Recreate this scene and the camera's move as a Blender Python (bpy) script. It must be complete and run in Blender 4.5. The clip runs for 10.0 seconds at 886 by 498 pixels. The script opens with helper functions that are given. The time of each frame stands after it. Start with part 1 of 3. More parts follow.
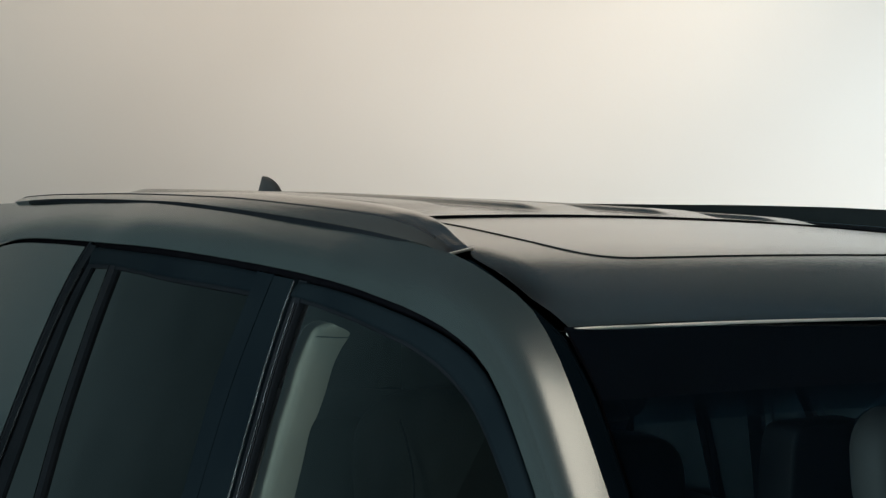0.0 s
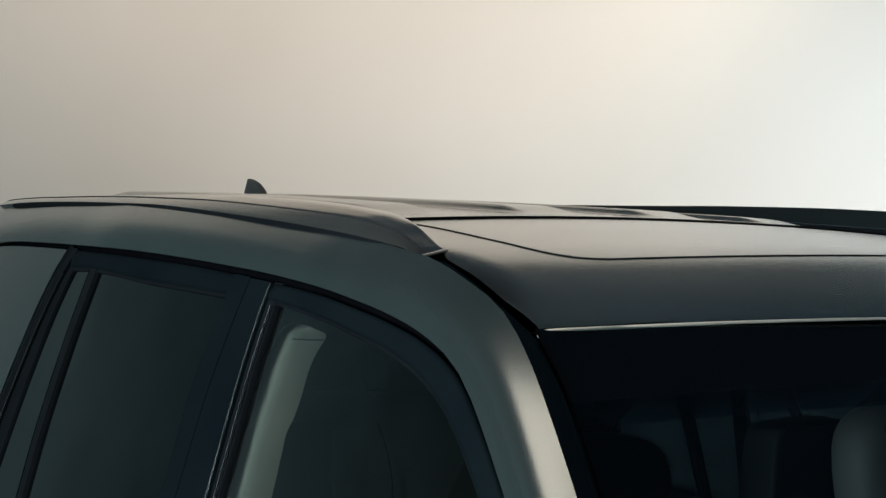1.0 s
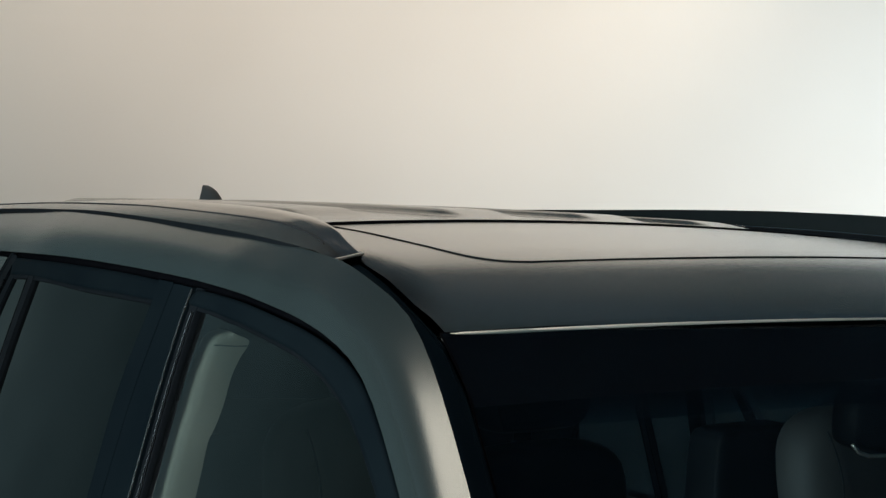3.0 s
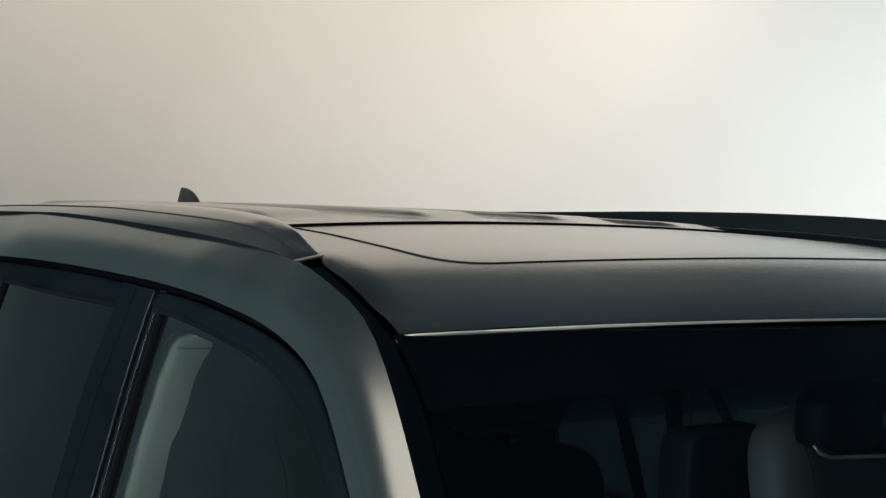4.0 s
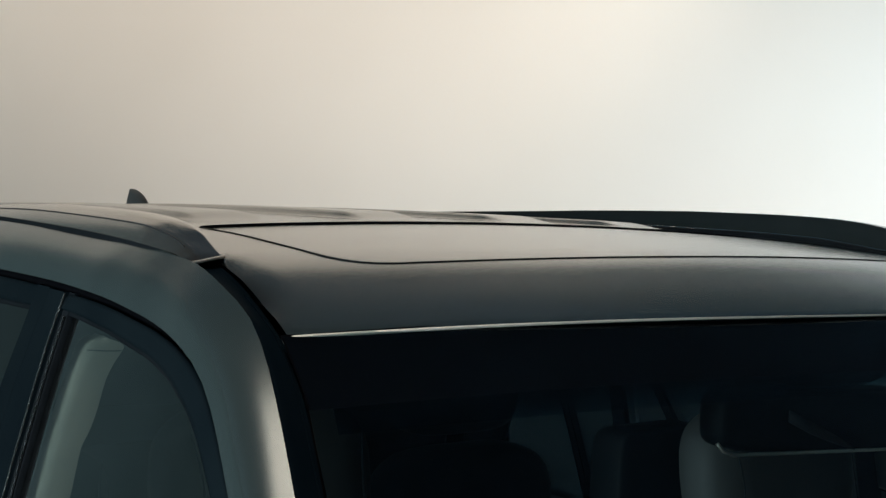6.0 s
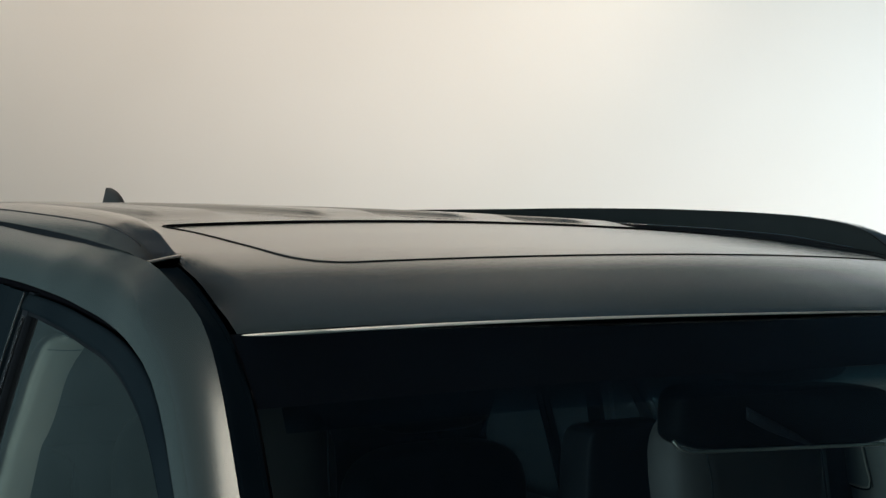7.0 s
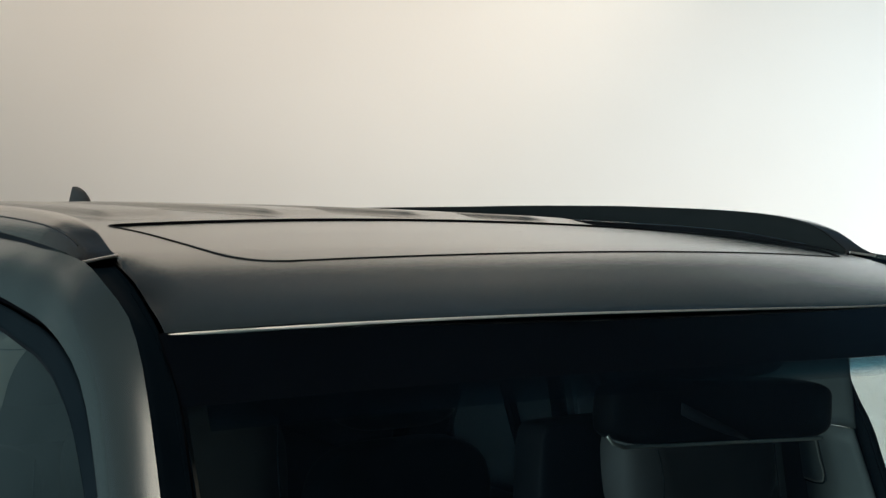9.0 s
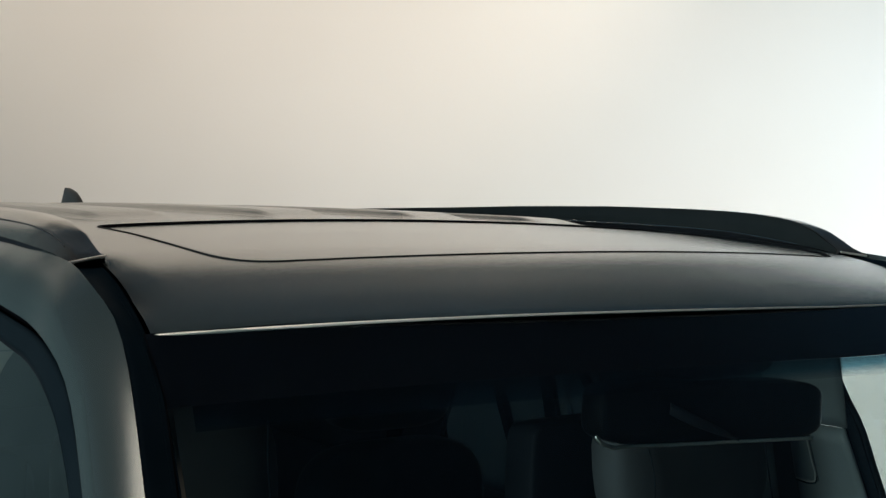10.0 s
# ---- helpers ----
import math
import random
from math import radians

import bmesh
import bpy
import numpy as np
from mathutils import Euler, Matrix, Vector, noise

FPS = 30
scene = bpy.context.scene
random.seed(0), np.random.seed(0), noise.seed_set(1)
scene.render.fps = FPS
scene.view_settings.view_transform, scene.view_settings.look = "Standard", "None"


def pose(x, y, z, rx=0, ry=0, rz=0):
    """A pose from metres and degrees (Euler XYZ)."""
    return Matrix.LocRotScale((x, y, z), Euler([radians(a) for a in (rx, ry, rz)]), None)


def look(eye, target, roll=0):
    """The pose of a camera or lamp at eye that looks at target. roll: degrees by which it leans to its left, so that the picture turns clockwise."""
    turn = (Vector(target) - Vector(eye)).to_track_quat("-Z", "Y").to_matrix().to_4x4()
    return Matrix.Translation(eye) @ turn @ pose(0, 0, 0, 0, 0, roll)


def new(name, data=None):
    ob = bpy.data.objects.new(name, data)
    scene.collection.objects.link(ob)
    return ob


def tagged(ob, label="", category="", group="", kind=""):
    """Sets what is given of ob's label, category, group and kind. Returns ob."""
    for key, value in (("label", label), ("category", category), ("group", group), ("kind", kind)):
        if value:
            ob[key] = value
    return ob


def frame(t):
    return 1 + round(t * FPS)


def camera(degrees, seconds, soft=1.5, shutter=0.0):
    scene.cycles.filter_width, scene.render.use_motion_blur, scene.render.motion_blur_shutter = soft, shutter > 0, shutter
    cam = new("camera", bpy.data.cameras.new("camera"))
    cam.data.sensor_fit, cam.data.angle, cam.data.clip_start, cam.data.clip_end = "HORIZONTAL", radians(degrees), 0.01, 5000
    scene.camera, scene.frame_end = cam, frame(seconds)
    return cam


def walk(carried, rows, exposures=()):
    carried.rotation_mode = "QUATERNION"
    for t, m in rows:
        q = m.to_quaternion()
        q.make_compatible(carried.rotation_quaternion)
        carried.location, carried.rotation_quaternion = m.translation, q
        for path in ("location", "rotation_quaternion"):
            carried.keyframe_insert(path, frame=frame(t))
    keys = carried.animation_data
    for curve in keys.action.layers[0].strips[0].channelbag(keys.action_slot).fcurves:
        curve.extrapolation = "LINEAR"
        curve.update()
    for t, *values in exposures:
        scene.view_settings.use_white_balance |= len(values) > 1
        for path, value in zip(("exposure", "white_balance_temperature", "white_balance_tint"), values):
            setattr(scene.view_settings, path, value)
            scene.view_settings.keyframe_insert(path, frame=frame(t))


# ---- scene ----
# ------------------------------------------------------------ camera and walk
cam = camera(40.0, 10.0, soft=1.3)
PATH = [
    (0.0, pose(-1.2478, -0.9667, 1.8593, 87.089, -2.933, -33.311)),
    (0.5, pose(-1.2419, -0.9706, 1.8597, 87.131, -2.849, -33.447)),
    (1.0, pose(-1.2297, -0.9746, 1.8597, 87.203, -2.765, -33.591)),
    (1.5, pose(-1.2162, -0.9788, 1.8592, 87.292, -2.683, -33.758)),
    (2.0, pose(-1.1996, -0.9838, 1.8589, 87.386, -2.602, -33.942)),
    (2.5, pose(-1.1811, -0.9902, 1.8584, 87.481, -2.522, -34.134)),
    (4.0, pose(-1.1393, -1.0091, 1.8580, 87.719, -2.390, -34.746)),
    (4.5, pose(-1.1236, -1.0169, 1.8584, 87.757, -2.323, -34.956)),
    (5.0, pose(-1.1090, -1.0260, 1.8593, 87.772, -2.250, -35.168)),
    (5.5, pose(-1.0933, -1.0385, 1.8602, 87.767, -2.172, -35.380)),
    (6.0, pose(-1.0763, -1.0507, 1.8611, 87.744, -2.092, -35.595)),
    (7.5, pose(-1.0408, -1.0816, 1.8641, 87.604, -1.888, -36.220)),
    (8.0, pose(-1.0314, -1.0937, 1.8653, 87.561, -1.837, -36.375)),
    (8.5, pose(-1.0220, -1.1029, 1.8665, 87.529, -1.791, -36.515)),
    (9.0, pose(-1.0175, -1.1095, 1.8670, 87.513, -1.750, -36.632)),
    (9.5, pose(-1.0130, -1.1125, 1.8669, 87.526, -1.713, -36.725)),
    (10.0, pose(-1.0102, -1.1133, 1.8661, 87.576, -1.679, -36.805)),
]
walk(cam, PATH)

# ------------------------------------------------------------ studio frame
# The studio is turned against the car: u runs along the back wall, v towards it.
TURN = radians(-35)
U = Vector((math.cos(TURN), math.sin(TURN), 0))
V = Vector((-math.sin(TURN), math.cos(TURN), 0))
MID = Vector((-1.10, -1.03, 0))


def st(u, v, z):
    """A place in the studio, in the car's coordinates."""
    return MID + U * u + V * v + Vector((0, 0, z))


# ------------------------------------------------------------ world and lights
world = bpy.data.worlds.new("studio_dark")
scene.world = world
world.use_nodes = True
world.node_tree.nodes["Background"].inputs[0].default_value = (0.02, 0.026, 0.028, 1)
world.node_tree.nodes["Background"].inputs[1].default_value = 0.3


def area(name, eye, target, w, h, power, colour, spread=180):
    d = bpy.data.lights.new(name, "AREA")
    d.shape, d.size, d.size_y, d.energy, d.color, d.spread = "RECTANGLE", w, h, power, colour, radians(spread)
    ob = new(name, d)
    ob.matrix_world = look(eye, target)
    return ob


area("wall_wash_cool", st(6.0, 2.8, 1.5), st(3.4, 5.8, 1.6), 1.4, 1.8, 99, (0.69, 0.86, 1.0), 110)
area("wall_wash_warm", st(2.1, 4.2, 0.25), st(1.9, 5.8, 3.8), 3.4, 0.4, 44, (1.0, 0.91, 0.82))
area("wall_wash_top", st(-0.7, 4.0, 4.05), st(-0.7, 5.8, 2.2), 6.0, 0.4, 45, (1.0, 0.81, 0.63))
area("overhead_softbox", st(-0.36, 0.0, 4.0), st(-0.36, 0.05, 1.7), 0.96, 1.3, 32, (1.0, 0.81, 0.68))
# side_fill and side_bounce: unseen lamps added to lighten the car's side and glass
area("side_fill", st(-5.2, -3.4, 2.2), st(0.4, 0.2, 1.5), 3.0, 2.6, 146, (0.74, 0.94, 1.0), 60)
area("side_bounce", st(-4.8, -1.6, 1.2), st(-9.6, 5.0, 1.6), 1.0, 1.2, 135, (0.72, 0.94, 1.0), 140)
# unseen spotlight added so that the wall's lower left stays outside its soft pool
spot = bpy.data.lights.new("wall_spot", "SPOT")
spot.energy, spot.color, spot.spot_size, spot.spot_blend, spot.shadow_soft_size = 392, (1.0, 0.90, 0.80), radians(47), 0.75, 0.15
new("wall_spot", spot).matrix_world = look(st(2.6, 1.2, 3.4), st(-0.4, 5.8, 3.6))

# ------------------------------------------------------------ materials


def nodes_of(name):
    m = bpy.data.materials.new(name)
    m.use_nodes = True
    t = m.node_tree
    return m, t, t.nodes["Principled BSDF"]


def noise_node(t, scale, detail=3.0, coord="Object"):
    c = t.nodes.new("ShaderNodeTexCoord")
    n = t.nodes.new("ShaderNodeTexNoise")
    n.inputs["Scale"].default_value = scale
    n.inputs["Detail"].default_value = detail
    t.links.new(c.outputs[coord], n.inputs["Vector"])
    return n


def ramp(t, src, a, b, lo=0.3, hi=0.7):
    r = t.nodes.new("ShaderNodeValToRGB")
    r.color_ramp.elements[0].position, r.color_ramp.elements[1].position = lo, hi
    r.color_ramp.elements[0].color = (*a, 1)
    r.color_ramp.elements[1].color = (*b, 1)
    t.links.new(src, r.inputs["Fac"])
    return r


def surface(name, a, b, rough, scale=12.0, metal=0.0, bump=0.0, bump_scale=200.0, rough_var=0.05, spec=0.5, coat=0.0, coat_rough=0.1):
    """A surface whose colour and gloss wander between two values, with fine relief."""
    m, t, p = nodes_of(name)
    n = noise_node(t, scale)
    r = ramp(t, n.outputs["Fac"], a, b)
    t.links.new(r.outputs["Color"], p.inputs["Base Color"])
    n2 = noise_node(t, scale * 3.3, 4.0)
    mr = t.nodes.new("ShaderNodeMapRange")
    mr.inputs["To Min"].default_value, mr.inputs["To Max"].default_value = max(0.0, rough - rough_var), rough + rough_var
    t.links.new(n2.outputs["Fac"], mr.inputs["Value"])
    t.links.new(mr.outputs["Result"], p.inputs["Roughness"])
    p.inputs["Metallic"].default_value = metal
    p.inputs["Specular IOR Level"].default_value = spec
    p.inputs["Coat Weight"].default_value = coat
    p.inputs["Coat Roughness"].default_value = coat_rough
    if bump:
        n3 = noise_node(t, bump_scale, 2.0)
        bn = t.nodes.new("ShaderNodeBump")
        bn.inputs["Strength"].default_value = bump
        bn.inputs["Distance"].default_value = 0.001
        t.links.new(n3.outputs["Fac"], bn.inputs["Height"])
        t.links.new(bn.outputs["Normal"], p.inputs["Normal"])
    return m


def pane(name, tint, gloss_rough=0.02, gloss=1.0, power=4.6, least=0.06, fade=None):
    """Thin glass: tinted see-through with a mirror coat at the angle's strength."""
    m, t, p = nodes_of(name)
    out = t.nodes["Material Output"]
    tr = t.nodes.new("ShaderNodeBsdfTransparent")
    n = noise_node(t, 3.0)
    r = ramp(t, n.outputs["Fac"], tuple(c * 0.97 for c in tint), tint)
    t.links.new(r.outputs["Color"], tr.inputs["Color"])
    if fade:
        # the tint runs out downwards, along the curved top edge of the glass
        xyz = t.nodes.new("ShaderNodeSeparateXYZ")
        t.links.new(n.inputs["Vector"].links[0].from_socket, xyz.inputs[0])
        sq = t.nodes.new("ShaderNodeMath")
        sq.operation = "MULTIPLY"
        t.links.new(xyz.outputs["X"], sq.inputs[0])
        t.links.new(xyz.outputs["X"], sq.inputs[1])
        ma = t.nodes.new("ShaderNodeMath")
        ma.operation = "MULTIPLY_ADD"
        ma.inputs[1].default_value = 0.0416
        t.links.new(sq.outputs[0], ma.inputs[0])
        t.links.new(xyz.outputs["Z"], ma.inputs[2])
        mp = t.nodes.new("ShaderNodeMapRange")
        mp.inputs["From Min"].default_value, mp.inputs["From Max"].default_value = fade
        t.links.new(ma.outputs[0], mp.inputs["Value"])
        rp = ramp(t, mp.outputs["Result"], (1, 1, 1), tuple(c * 0.12 for c in tint), 0.0, 1.0)
        e = rp.color_ramp.elements.new(0.45)
        e.color = (*tint, 1)
        t.links.new(rp.outputs["Color"], tr.inputs["Color"])
    gl = t.nodes.new("ShaderNodeBsdfGlossy")
    gl.inputs["Roughness"].default_value = gloss_rough
    gl.inputs["Color"].default_value = (gloss, gloss, gloss, 1)
    lw = t.nodes.new("ShaderNodeLayerWeight")
    lw.inputs["Blend"].default_value = 0.5
    pw = t.nodes.new("ShaderNodeMath")
    pw.operation = "POWER"
    pw.inputs[1].default_value = power
    t.links.new(lw.outputs["Facing"], pw.inputs[0])
    fr = t.nodes.new("ShaderNodeMapRange")
    fr.inputs["To Min"].default_value = least
    t.links.new(pw.outputs["Value"], fr.inputs["Value"])
    mx = t.nodes.new("ShaderNodeMixShader")
    t.links.new(fr.outputs["Result"], mx.inputs["Fac"])
    t.links.new(tr.outputs["BSDF"], mx.inputs[1])
    t.links.new(gl.outputs["BSDF"], mx.inputs[2])
    t.links.new(mx.outputs["Shader"], out.inputs["Surface"])
    t.nodes.remove(p)
    return m


PAINT = surface("satin_paint", (0.0520, 0.0665, 0.0665), (0.0575, 0.0735, 0.0725), 0.205, 5.0, metal=0.70, rough_var=0.015, coat=0.38, coat_rough=0.22)
GLOSS_BLACK = surface("gloss_black", (0.003, 0.005, 0.0065), (0.0045, 0.007, 0.0085), 0.5, 9.0, rough_var=0.04, bump=0.02, spec=0.003)
RAIL_INNER = surface("rail_inner_dark", (0.008, 0.0105, 0.0110), (0.010, 0.0125, 0.0130), 0.60, 20.0, spec=0.02)
MOULDING = surface("black_moulding", (0.0025, 0.008, 0.0135), (0.004, 0.010, 0.0165), 0.70, 20.0, spec=0.012)
HOUSING = surface("black_housing", (0.003, 0.0035, 0.004), (0.005, 0.0055, 0.006), 0.5, 20.0, spec=0.05)
MATT_BLACK = surface("matt_black_plastic", (0.010, 0.011, 0.013), (0.016, 0.017, 0.020), 0.5, 20.0, bump=0.12, bump_scale=700, spec=0.2)
RUBBER = surface("black_rubber", (0.003, 0.004, 0.005), (0.005, 0.006, 0.0075), 0.6, 30.0, bump=0.1, spec=0.045)
DARK_TRIM = surface("dark_metal_trim", (0.09, 0.09, 0.095), (0.12, 0.12, 0.125), 0.25, 20.0, metal=1.0)
BRIGHT = surface("bright_metal_edge", (0.92, 0.86, 0.76), (0.96, 0.90, 0.80), 0.30, 20.0, metal=1.0)
EDGE_GLINT = surface("edge_glint", (0.93, 0.89, 0.82), (0.97, 0.93, 0.86), 0.58, 20.0, metal=1.0)
CHROME = surface("brushed_trim", (0.62, 0.62, 0.62), (0.72, 0.72, 0.71), 0.22, 20.0, metal=1.0)
SATIN_GREY = surface("satin_grey_rail", (0.084, 0.081, 0.075), (0.092, 0.089, 0.082), 0.19, 8.0, metal=0.70, rough_var=0.02, coat=0.65, coat_rough=0.15)
FIN_GREY = surface("fin_grey", (0.030, 0.034, 0.035), (0.040, 0.044, 0.045), 0.55, 20.0, spec=0.3)
FRIT = surface("printed_black", (0.0015, 0.0015, 0.002), (0.0025, 0.0025, 0.003), 0.9, 30.0, spec=0.0)
TYRE = surface("tyre_rubber", (0.018, 0.018, 0.019), (0.03, 0.03, 0.03), 0.75, 25.0, bump=0.3)
ALLOY = surface("dark_alloy", (0.08, 0.08, 0.085), (0.11, 0.11, 0.115), 0.3, 9.0, metal=0.9)
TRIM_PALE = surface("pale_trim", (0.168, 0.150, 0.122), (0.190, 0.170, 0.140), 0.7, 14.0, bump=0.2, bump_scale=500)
EDGE_LIGHT = surface("edge_light", (0.20, 0.19, 0.17), (0.23, 0.22, 0.20), 0.6, 14.0)
HEADLINER = surface("dark_headliner", (0.012, 0.013, 0.016), (0.018, 0.019, 0.022), 0.9, 40.0, bump=0.4, bump_scale=900)
LEATHER_LIT = surface("lit_leather", (0.046, 0.044, 0.040), (0.058, 0.055, 0.050), 0.6, 18.0, bump=0.3, bump_scale=260, spec=0.25)
TRIM_SHADED = surface("shaded_trim", (0.055, 0.060, 0.058), (0.068, 0.073, 0.070), 0.6, 18.0, bump=0.2, bump_scale=400)
LEATHER = surface("dark_leather", (0.023, 0.023, 0.0235), (0.031, 0.031, 0.0315), 0.72, 18.0, bump=0.35, bump_scale=260, spec=0.25)
WALL = surface("painted_wall", (0.74, 0.715, 0.665), (0.80, 0.78, 0.735), 0.85, 0.55, bump=0.15, bump_scale=60, spec=0.2)
DARK_WALL = surface("dark_surround", (0.036, 0.058, 0.064), (0.048, 0.074, 0.080), 0.9, 1.2, bump=0.3, bump_scale=40, spec=0.2)
CEILING = surface("blue_grey_ceiling", (0.036, 0.078, 0.122), (0.045, 0.094, 0.146), 0.9, 1.2, bump=0.2, bump_scale=40, spec=0.2)
GREY_WALL = surface("grey_curtain", (0.140, 0.195, 0.203), (0.178, 0.240, 0.248), 0.9, 1.2, bump=0.3, bump_scale=40, spec=0.2)
FLOOR = surface("studio_floor", (0.20, 0.20, 0.19), (0.26, 0.255, 0.24), 0.55, 0.8, bump=0.1, bump_scale=90)
FRONT_GLASS = pane("windscreen_glass", (0.73, 0.79, 0.79))
SHADE_TINT = pane("shade_tint", (0.16, 0.36, 0.47), gloss=0.2, fade=(1.694, 1.714))
SIDE_GLASS = pane("side_glass", (0.62, 0.68, 0.66), power=2.7, least=0.08)
PRIVACY_GLASS = pane("privacy_glass", (0.0055, 0.0105, 0.0135))

# ------------------------------------------------------------ mesh helpers


def curve_fn(pts):
    """A smooth function through (a, b) pairs, with no overshoot."""
    pts = sorted(pts)
    xs = np.array([p[0] for p in pts], float)
    ys = np.array([p[1] for p in pts], float)
    h = np.diff(xs)
    d = np.diff(ys) / h
    m = np.zeros(len(xs))
    m[0], m[-1] = d[0], d[-1]
    for i in range(1, len(xs) - 1):
        if d[i - 1] * d[i] > 0:
            w1, w2 = 2 * h[i] + h[i - 1], h[i] + 2 * h[i - 1]
            m[i] = (w1 + w2) / (w1 / d[i - 1] + w2 / d[i])

    def f(x):
        if x <= xs[0]:
            return float(ys[0] + m[0] * (x - xs[0]))
        if x >= xs[-1]:
            return float(ys[-1] + m[-1] * (x - xs[-1]))
        i = int(np.searchsorted(xs, x)) - 1
        s = (x - xs[i]) / h[i]
        return float((2 * s**3 - 3 * s**2 + 1) * ys[i] + (s**3 - 2 * s**2 + s) * h[i] * m[i] + (-2 * s**3 + 3 * s**2) * ys[i + 1] + (s**3 - s**2) * h[i] * m[i + 1])

    return f


def spline(pts, n):
    """n points spread evenly along a smooth line through pts (tuples of any length)."""
    p = np.array(pts, float)
    k = np.concatenate([[0], np.cumsum(np.linalg.norm(np.diff(p, axis=0), axis=1))])
    # centripetal-like tangents
    m = np.zeros_like(p)
    for i in range(len(p)):
        if i == 0:
            m[i] = (p[1] - p[0]) / (k[1] - k[0])
        elif i == len(p) - 1:
            m[i] = (p[-1] - p[-2]) / (k[-1] - k[-2])
        else:
            a, b = k[i] - k[i - 1], k[i + 1] - k[i]
            m[i] = ((p[i] - p[i - 1]) / a * b + (p[i + 1] - p[i]) / b * a) / (a + b)
    dense = []
    for i in range(len(p) - 1):
        h = k[i + 1] - k[i]
        for s in np.linspace(0, 1, 24, endpoint=False):
            dense.append((2 * s**3 - 3 * s**2 + 1) * p[i] + (s**3 - 2 * s**2 + s) * h * m[i] + (-2 * s**3 + 3 * s**2) * p[i + 1] + (s**3 - s**2) * h * m[i + 1])
    dense.append(p[-1])
    dense = np.array(dense)
    kk = np.concatenate([[0], np.cumsum(np.linalg.norm(np.diff(dense, axis=0), axis=1))])
    at = np.linspace(0, kk[-1], n)
    return [tuple(float(np.interp(a, kk, dense[:, c])) for c in range(dense.shape[1])) for a in at]


def part(name, bm, material, parent, label="", smooth=True, thick=0.0, bevel=0.0, angle=40):
    """One mesh object under a thing or a part."""
    bmesh.ops.remove_doubles(bm, verts=bm.verts, dist=0.00005)
    bmesh.ops.recalc_face_normals(bm, faces=bm.faces)
    me = bpy.data.meshes.new(name)
    bm.to_mesh(me)
    bm.free()
    me.materials.append(material)
    if smooth:
        me.polygons.foreach_set("use_smooth", [True] * len(me.polygons))
        me.set_sharp_from_angle(angle=radians(angle))
    ob = new(name, me)
    ob.parent = parent
    if thick:
        s = ob.modifiers.new("thick", "SOLIDIFY")
        s.thickness, s.offset = abs(thick), -1 if thick > 0 else 1
    if bevel:
        b = ob.modifiers.new("round", "BEVEL")
        b.width, b.segments, b.limit_method = bevel, 3, "ANGLE"
    if label:
        ob["label"] = label
    return ob


def thing(name, label, category, group="", at=(0, 0, 0)):
    ob = new(name)
    ob.location = at
    ob.empty_display_size = 0.1
    return tagged(ob, label, category, group)


def loft(rows, closed=False, bm=None, cap=False):
    """A mesh over rows of points, each row as long as the next; closed: each row is a ring."""
    bm = bm or bmesh.new()
    grid = [[bm.verts.new(p) for p in row] for row in rows]
    n = len(grid[0])
    for a, b in zip(grid, grid[1:]):
        for i in range(n if closed else n - 1):
            j = (i + 1) % n
            bm.faces.new((a[i], a[j], b[j], b[i]))
    if cap:
        bm.faces.new(grid[0])
        bm.faces.new(grid[-1])
    return bm


def tube(pts, radius, sides=8):
    """A rod along points; radius: one number or one for each point."""
    thick = radius if isinstance(radius, list) else [radius] * len(pts)
    rows = []
    for i, p in enumerate(pts):
        a = Vector(pts[max(i - 1, 0)])
        b = Vector(pts[min(i + 1, len(pts) - 1)])
        d = (b - a).normalized()
        e = d.orthogonal().normalized() if i == 0 else (e - d * e.dot(d)).normalized()
        f = d.cross(e)
        rows.append([tuple(Vector(p) + (e * math.cos(q) + f * math.sin(q)) * thick[i]) for q in np.linspace(0, 2 * math.pi, sides, endpoint=False)])
    return loft(rows, closed=True, cap=True)


def box(lo, hi, bm=None):
    bm = bm or bmesh.new()
    r = bmesh.ops.create_cube(bm, size=1)
    c = [(a + b) / 2 for a, b in zip(lo, hi)]
    for v in r["verts"]:
        v.co = Vector([c[i] + v.co[i] * (hi[i] - lo[i]) for i in range(3)])
    return bm


def pillow(centre, size, power=3.0, n=20, bm=None, lean=0.0):
    """A cushion: a rounded block of the given full size; lean: shear of y by height."""
    bm = bm or bmesh.new()

    def sp(w, e):
        return math.copysign(abs(w) ** e, w)

    rows = []
    e = 2.0 / power
    for i in range(n + 1):
        la = -math.pi / 2 + math.pi * i / n
        row = []
        for j in range(2 * n):
            lo = 2 * math.pi * j / (2 * n)
            x = sp(math.cos(la), e) * sp(math.cos(lo), e) * size[0] / 2
            y = sp(math.cos(la), e) * sp(math.sin(lo), e) * size[1] / 2
            z = sp(math.sin(la), e) * size[2] / 2
            row.append((centre[0] + x, centre[1] + y + lean * z, centre[2] + z))
        rows.append(row)
    return loft(rows, closed=True, bm=bm)


# ------------------------------------------------------------ studio shell


def setting(name, bm, material, label, category):
    me = bpy.data.meshes.new(name)
    bmesh.ops.recalc_face_normals(bm, faces=bm.faces)
    bm.to_mesh(me)
    bm.free()
    me.materials.append(material)
    me.polygons.foreach_set("use_smooth", [True] * len(me.polygons))
    me.set_sharp_from_angle(angle=radians(35))
    return tagged(new(name, me), label, category, kind="structure")


WALL_V, CEIL, WHITE_TOP = 5.8, 4.5, 4.5


def slab(u0, u1, v0, v1, z0, z1):
    bm = box((u0, v0, z0), (u1, v1, z1))
    for w in bm.verts:
        w.co = st(*w.co)
    return bm


setting("floor", slab(-14.2, 7.2, -6.2, WALL_V + 0.2, -0.1, 0.0), FLOOR, "grey painted concrete studio floor", "floor")
